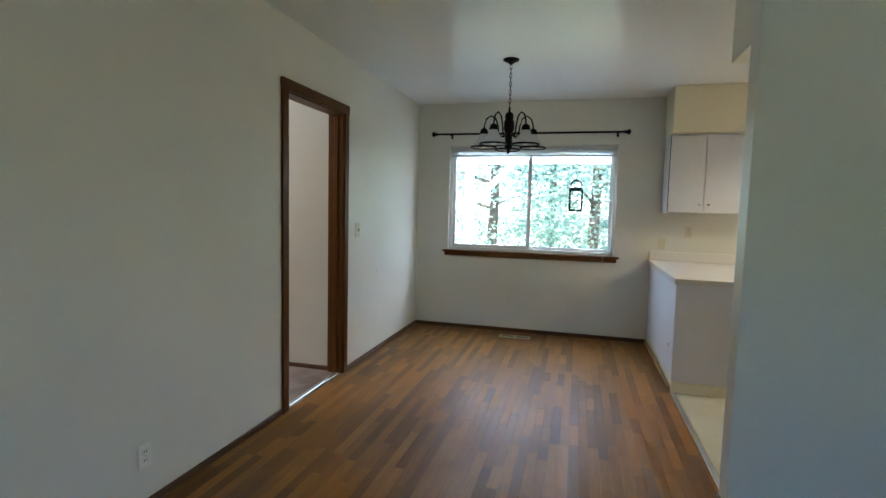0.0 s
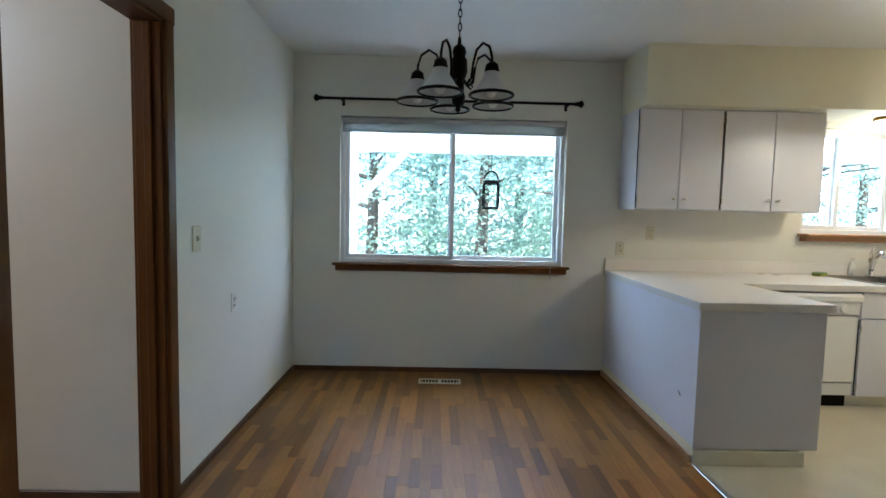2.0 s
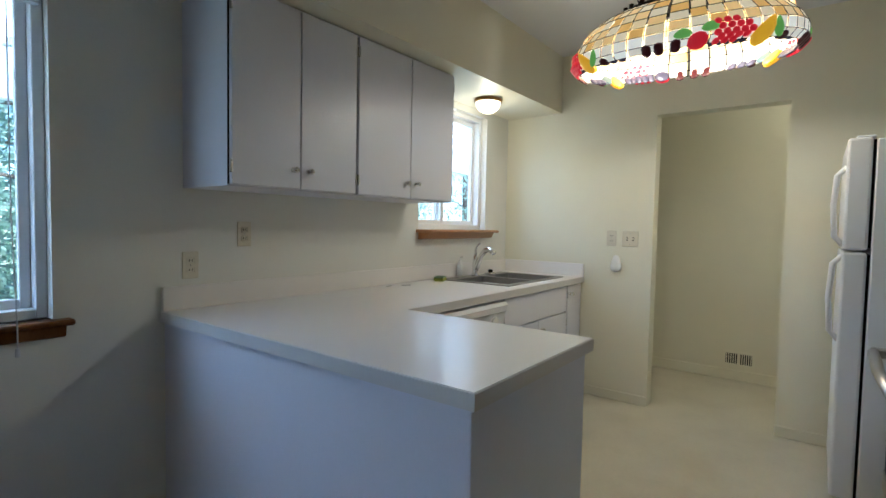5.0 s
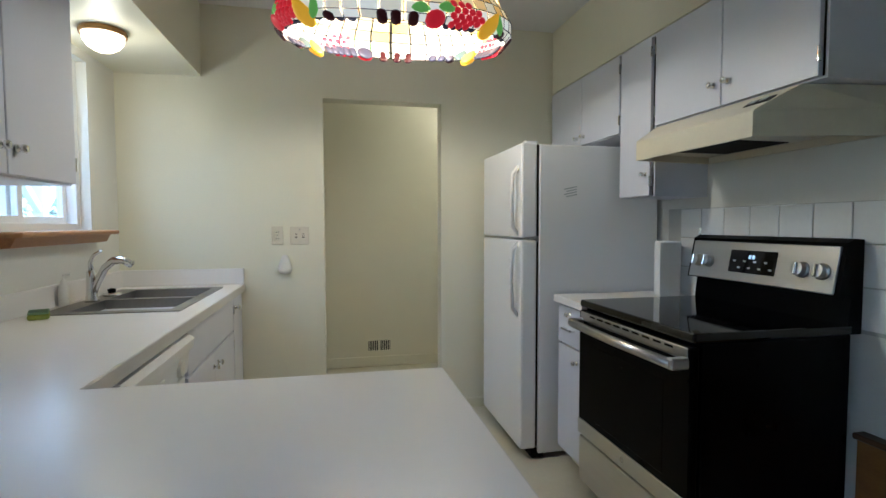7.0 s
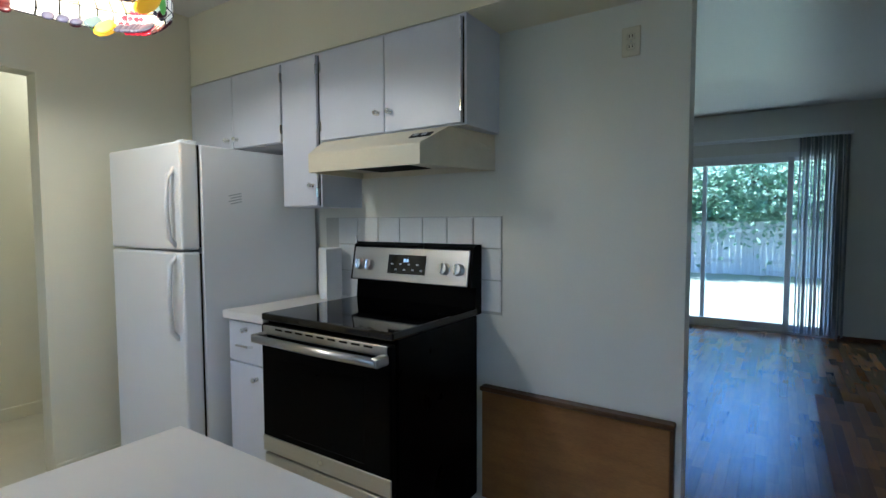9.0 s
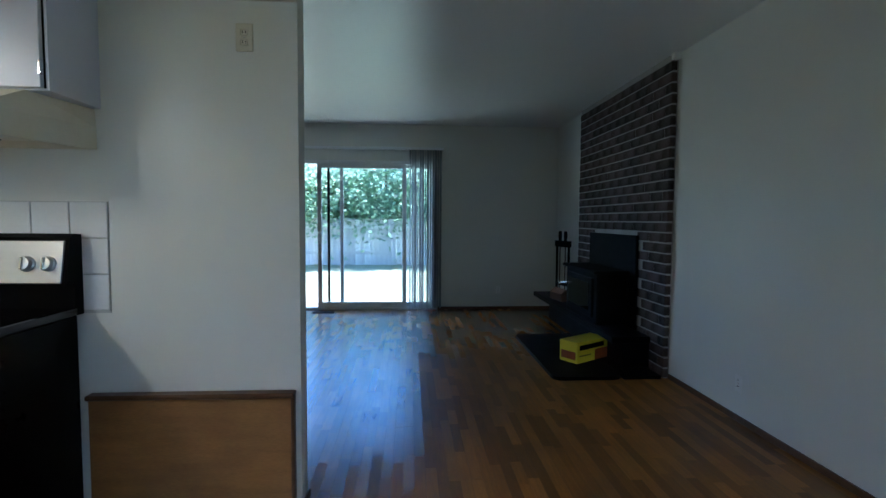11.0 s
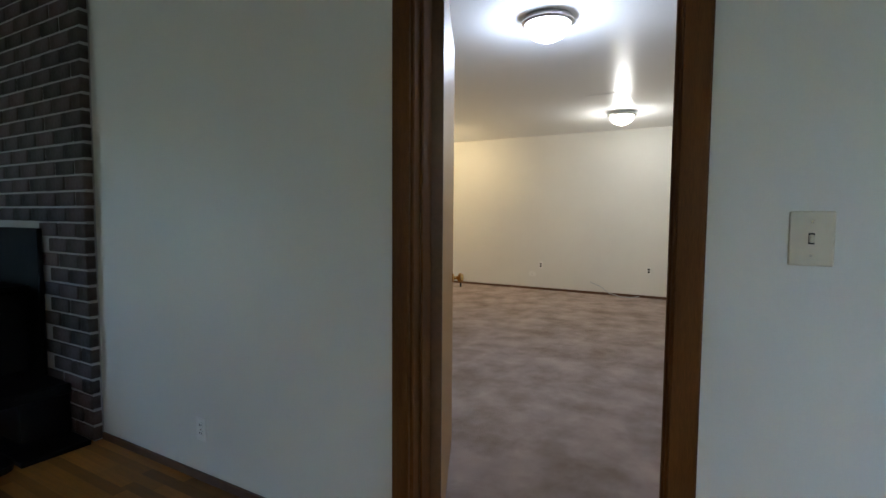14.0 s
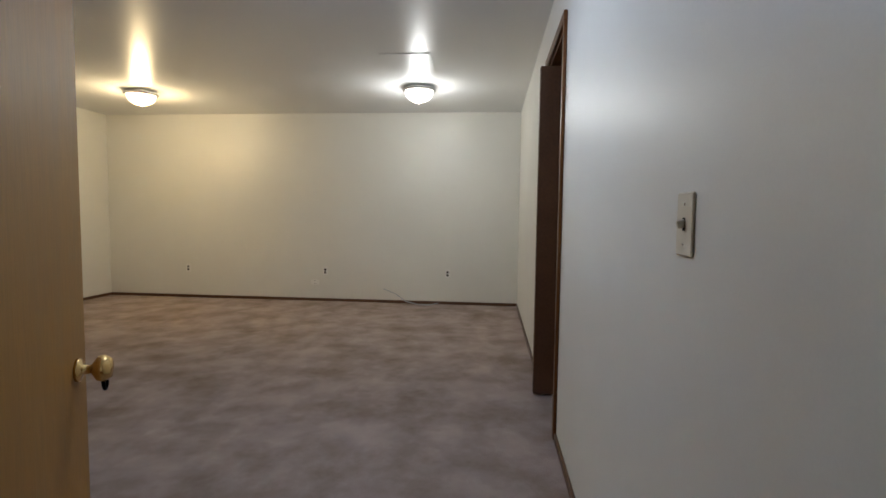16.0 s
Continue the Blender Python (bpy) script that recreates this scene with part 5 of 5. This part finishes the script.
def tree(name, label, x, y, height, radius, count, leaf, mat, seed, low=0.4, cone=False):
    r = random.Random(seed)
    t = thing(name, label, "tree", x, y, -0.14)
    bm = tube([(0, 0, 0), (0.06, 0.03, height * 0.3), (0, 0.05, height * 0.6), (0.05, 0, height * 0.95)], 0.16, 8, 0.03)
    for i in range(10):
        a, z = r.uniform(0, 6.28), height * r.uniform(0.2, 0.8)
        tube([(0, 0, z), (radius * 0.4 * math.cos(a), radius * 0.4 * math.sin(a), z + 0.3), (radius * 0.85 * math.cos(a), radius * 0.85 * math.sin(a), z + 0.4)], 0.05, 5, 0.012, bm=bm)
    part("trunk", bm, BARK, t)
    V, F = [], []
    clumps = []
    for i in range(count // 40):
        a, h = r.uniform(0, 6.28), r.random()
        z = low + (height - low) * h
        rr = radius * ((1 - h) ** 0.8 + 0.08 if cone else math.sin(math.pi * (0.12 + 0.82 * h)) ** 0.7) * math.sqrt(r.uniform(0.25, 1.15))
        clumps.append((rr * math.cos(a), rr * math.sin(a), z, r.uniform(0.25, 0.6)))
    for cx, cy, cz, cr in clumps:
        for i in range(40):
            qx, qy = r.gauss(0, cr * 0.75), r.gauss(0, cr * 0.75)
            px, py, pz = cx + qx, cy + qy, cz + r.gauss(0, cr * 0.13) - 0.5 * (qx * qx + qy * qy) / cr
            d1 = Vector((r.gauss(0, 1), r.gauss(0, 1), r.gauss(0, 0.6))).normalized()
            d2 = d1.cross(Vector((r.gauss(0, 1), r.gauss(0, 1), r.gauss(0, 1)))).normalized()
            s = leaf * r.uniform(0.6, 1.3)
            k = len(V)
            p = Vector((px, py, pz))
            V += [p - d1 * s, p + d2 * s * 0.5, p + d1 * s, p - d2 * s * 0.5]
            F.append((k, k + 1, k + 2, k + 3))
    me = bpy.data.meshes.new("crown")
    me.from_pydata([tuple(v) for v in V], [], F)
    me.materials.append(mat)
    crown = new("crown", me)
    crown.parent = t
    return t


for i, (x, y, h, rad) in enumerate(((-4.2, 14.0, 7, 2.4), (-1.6, 13.0, 6.5, 2.3), (0.9, 13.6, 7.5, 2.4), (3.2, 12.8, 6, 2.2), (5.6, 13.8, 7, 2.5), (8.5, 14.5, 7.5, 2.6), (11.5, 15.5, 8, 3), (-7.5, 15.5, 8, 3), (-0.3, 16, 8, 3), (2.2, 16.3, 8.5, 3), (4.6, 16.2, 8.5, 3), (15, 14, 7.5, 3), (18, 11, 7, 3))):
    tree("garden_tree", "blue-green leafy garden tree behind the patio", x, y, h, rad, 17000, 0.055, NEEDLE, 20 + i, 0.0)
for i, (x, y, h, rad) in enumerate(((-4.0, -13.5, 3.6, 2.6), (-0.8, -12.0, 3.3, 2.4), (1.6, -12.2, 3.6, 2.5), (4.2, -12.0, 3.3, 2.4), (7.4, -12.6, 3.6, 2.7))):
    tree("garden_tree", "bright green leafy tree behind the fence", x, y, h, rad, 16000, 0.085, LEAF, 60 + i, 1.35)
fn = thing("garden_fence", "weathered gray vertical board fence", "fence")
board_mesh = finish(box(0, 0, 0, 0.135, 0.02, 1.45, 0.004), "fence_board", FENCE)
for i in range(130):
    ob = new("fence_board", board_mesh)
    ob.parent = fn
    ob.matrix_basis = pose(-8 + i * 0.142, -10.6 + 0.008 * (i % 2), -0.14 + 0.02 * math.sin(i * 1.7), 0, 0, 0)
for z in (0.2, 1.0):
    part("rail", box(-8, -10.575, z, 10.5, -10.535, z + 0.09), FENCE, fn)

# ---------- stove wall tiles ----------
tw = setting("tile_backing", box(2.062, PY1, 0.9, 3.236, PY1 + 0.004, 1.37), GROUT, "gray grout behind the white stove tiles", "tile wall")
tile_mesh = finish(box(0, 0, 0, 0.148, 0.006, 0.148, 0.002), "tile", TILE)
for i in range(7):
    for j in range(3):
        ob = new("tile", tile_mesh)
        ob.parent = tw
        ob.matrix_basis = pose(2.064 + i * 0.1525, PY1 + 0.0045, 1.368 - (j + 1) * 0.1525 + 0.004)

# ---------- oak strip floor ----------
fl = thing("floor_oak", "worn mixed-tone oak strip floor laid in short strips", "floor", kind="structure")
rf = random.Random(11)
SW = 0.0572
strips = []
x = W + 0.002
while x < 5.28:
    y = S + rf.uniform(0, 0.3)
    y0 = S
    while y0 < N - 0.02:
        y1 = min(y, N - 0.002)
        if y1 - y0 > 0.05:
            strips.append((x, y0, y1))
        y0 = y1
        y = y0 + rf.choice((0.23, 0.3, 0.38, 0.46, 0.6, 0.75))
    x += SW
joined = {"dining": ([], []), "living": ([], [])}
near = 0
strip_meshes = {}
for sx, a, b in strips:
    lim = PX + 0.03
    if sx > lim and b > PY0 + 0.05:
        if a > PY0 - 0.1:
            continue
        b = PY0
    if sx + SW > W + 0.01 and -0.95 < sx < 0.75 and 2.95 < (a + b) / 2 < 5.3 and near < 300:
        near += 1
        L = round(b - a, 3)
        if L not in strip_meshes:
            strip_meshes[L] = finish(box(0, 0, -0.013, SW - 0.0005, L - 0.0005, 0.0, 0.0004), "oak_strip", OAK)
        ob = new("oak_strip", strip_meshes[L])
        ob.parent = fl
        ob.matrix_basis = pose(sx, a, 0)
    else:
        joined_v, joined_f = joined["dining" if (a + b) / 2 > 2.75 or (sx < 0.66 and (a + b) / 2 > 0.3) else "living"]
        k = len(joined_v)
        x1, y1 = sx + SW - 0.0005, b - 0.0005
        joined_v += [(sx, a, -0.013), (x1, a, -0.013), (x1, y1, -0.013), (sx, y1, -0.013), (sx, a, 0), (x1, a, 0), (x1, y1, 0), (sx, y1, 0)]
        joined_f += [(k + 4, k + 5, k + 6, k + 7), (k, k + 1, k + 5, k + 4), (k + 1, k + 2, k + 6, k + 5), (k + 2, k + 3, k + 7, k + 6), (k + 3, k, k + 4, k + 7)]
for where, mat in (("dining", OAK_REST), ("living", OAK_GLOSSY)):
    me = bpy.data.meshes.new("oak_strips")
    me.from_pydata(joined[where][0], [], joined[where][1])
    me.materials.append(mat)
    rest = new("oak_strips", me)
    rest.parent = fl
    tagged(rest, "oak strips of the " + where + " floor", kind="stuff")
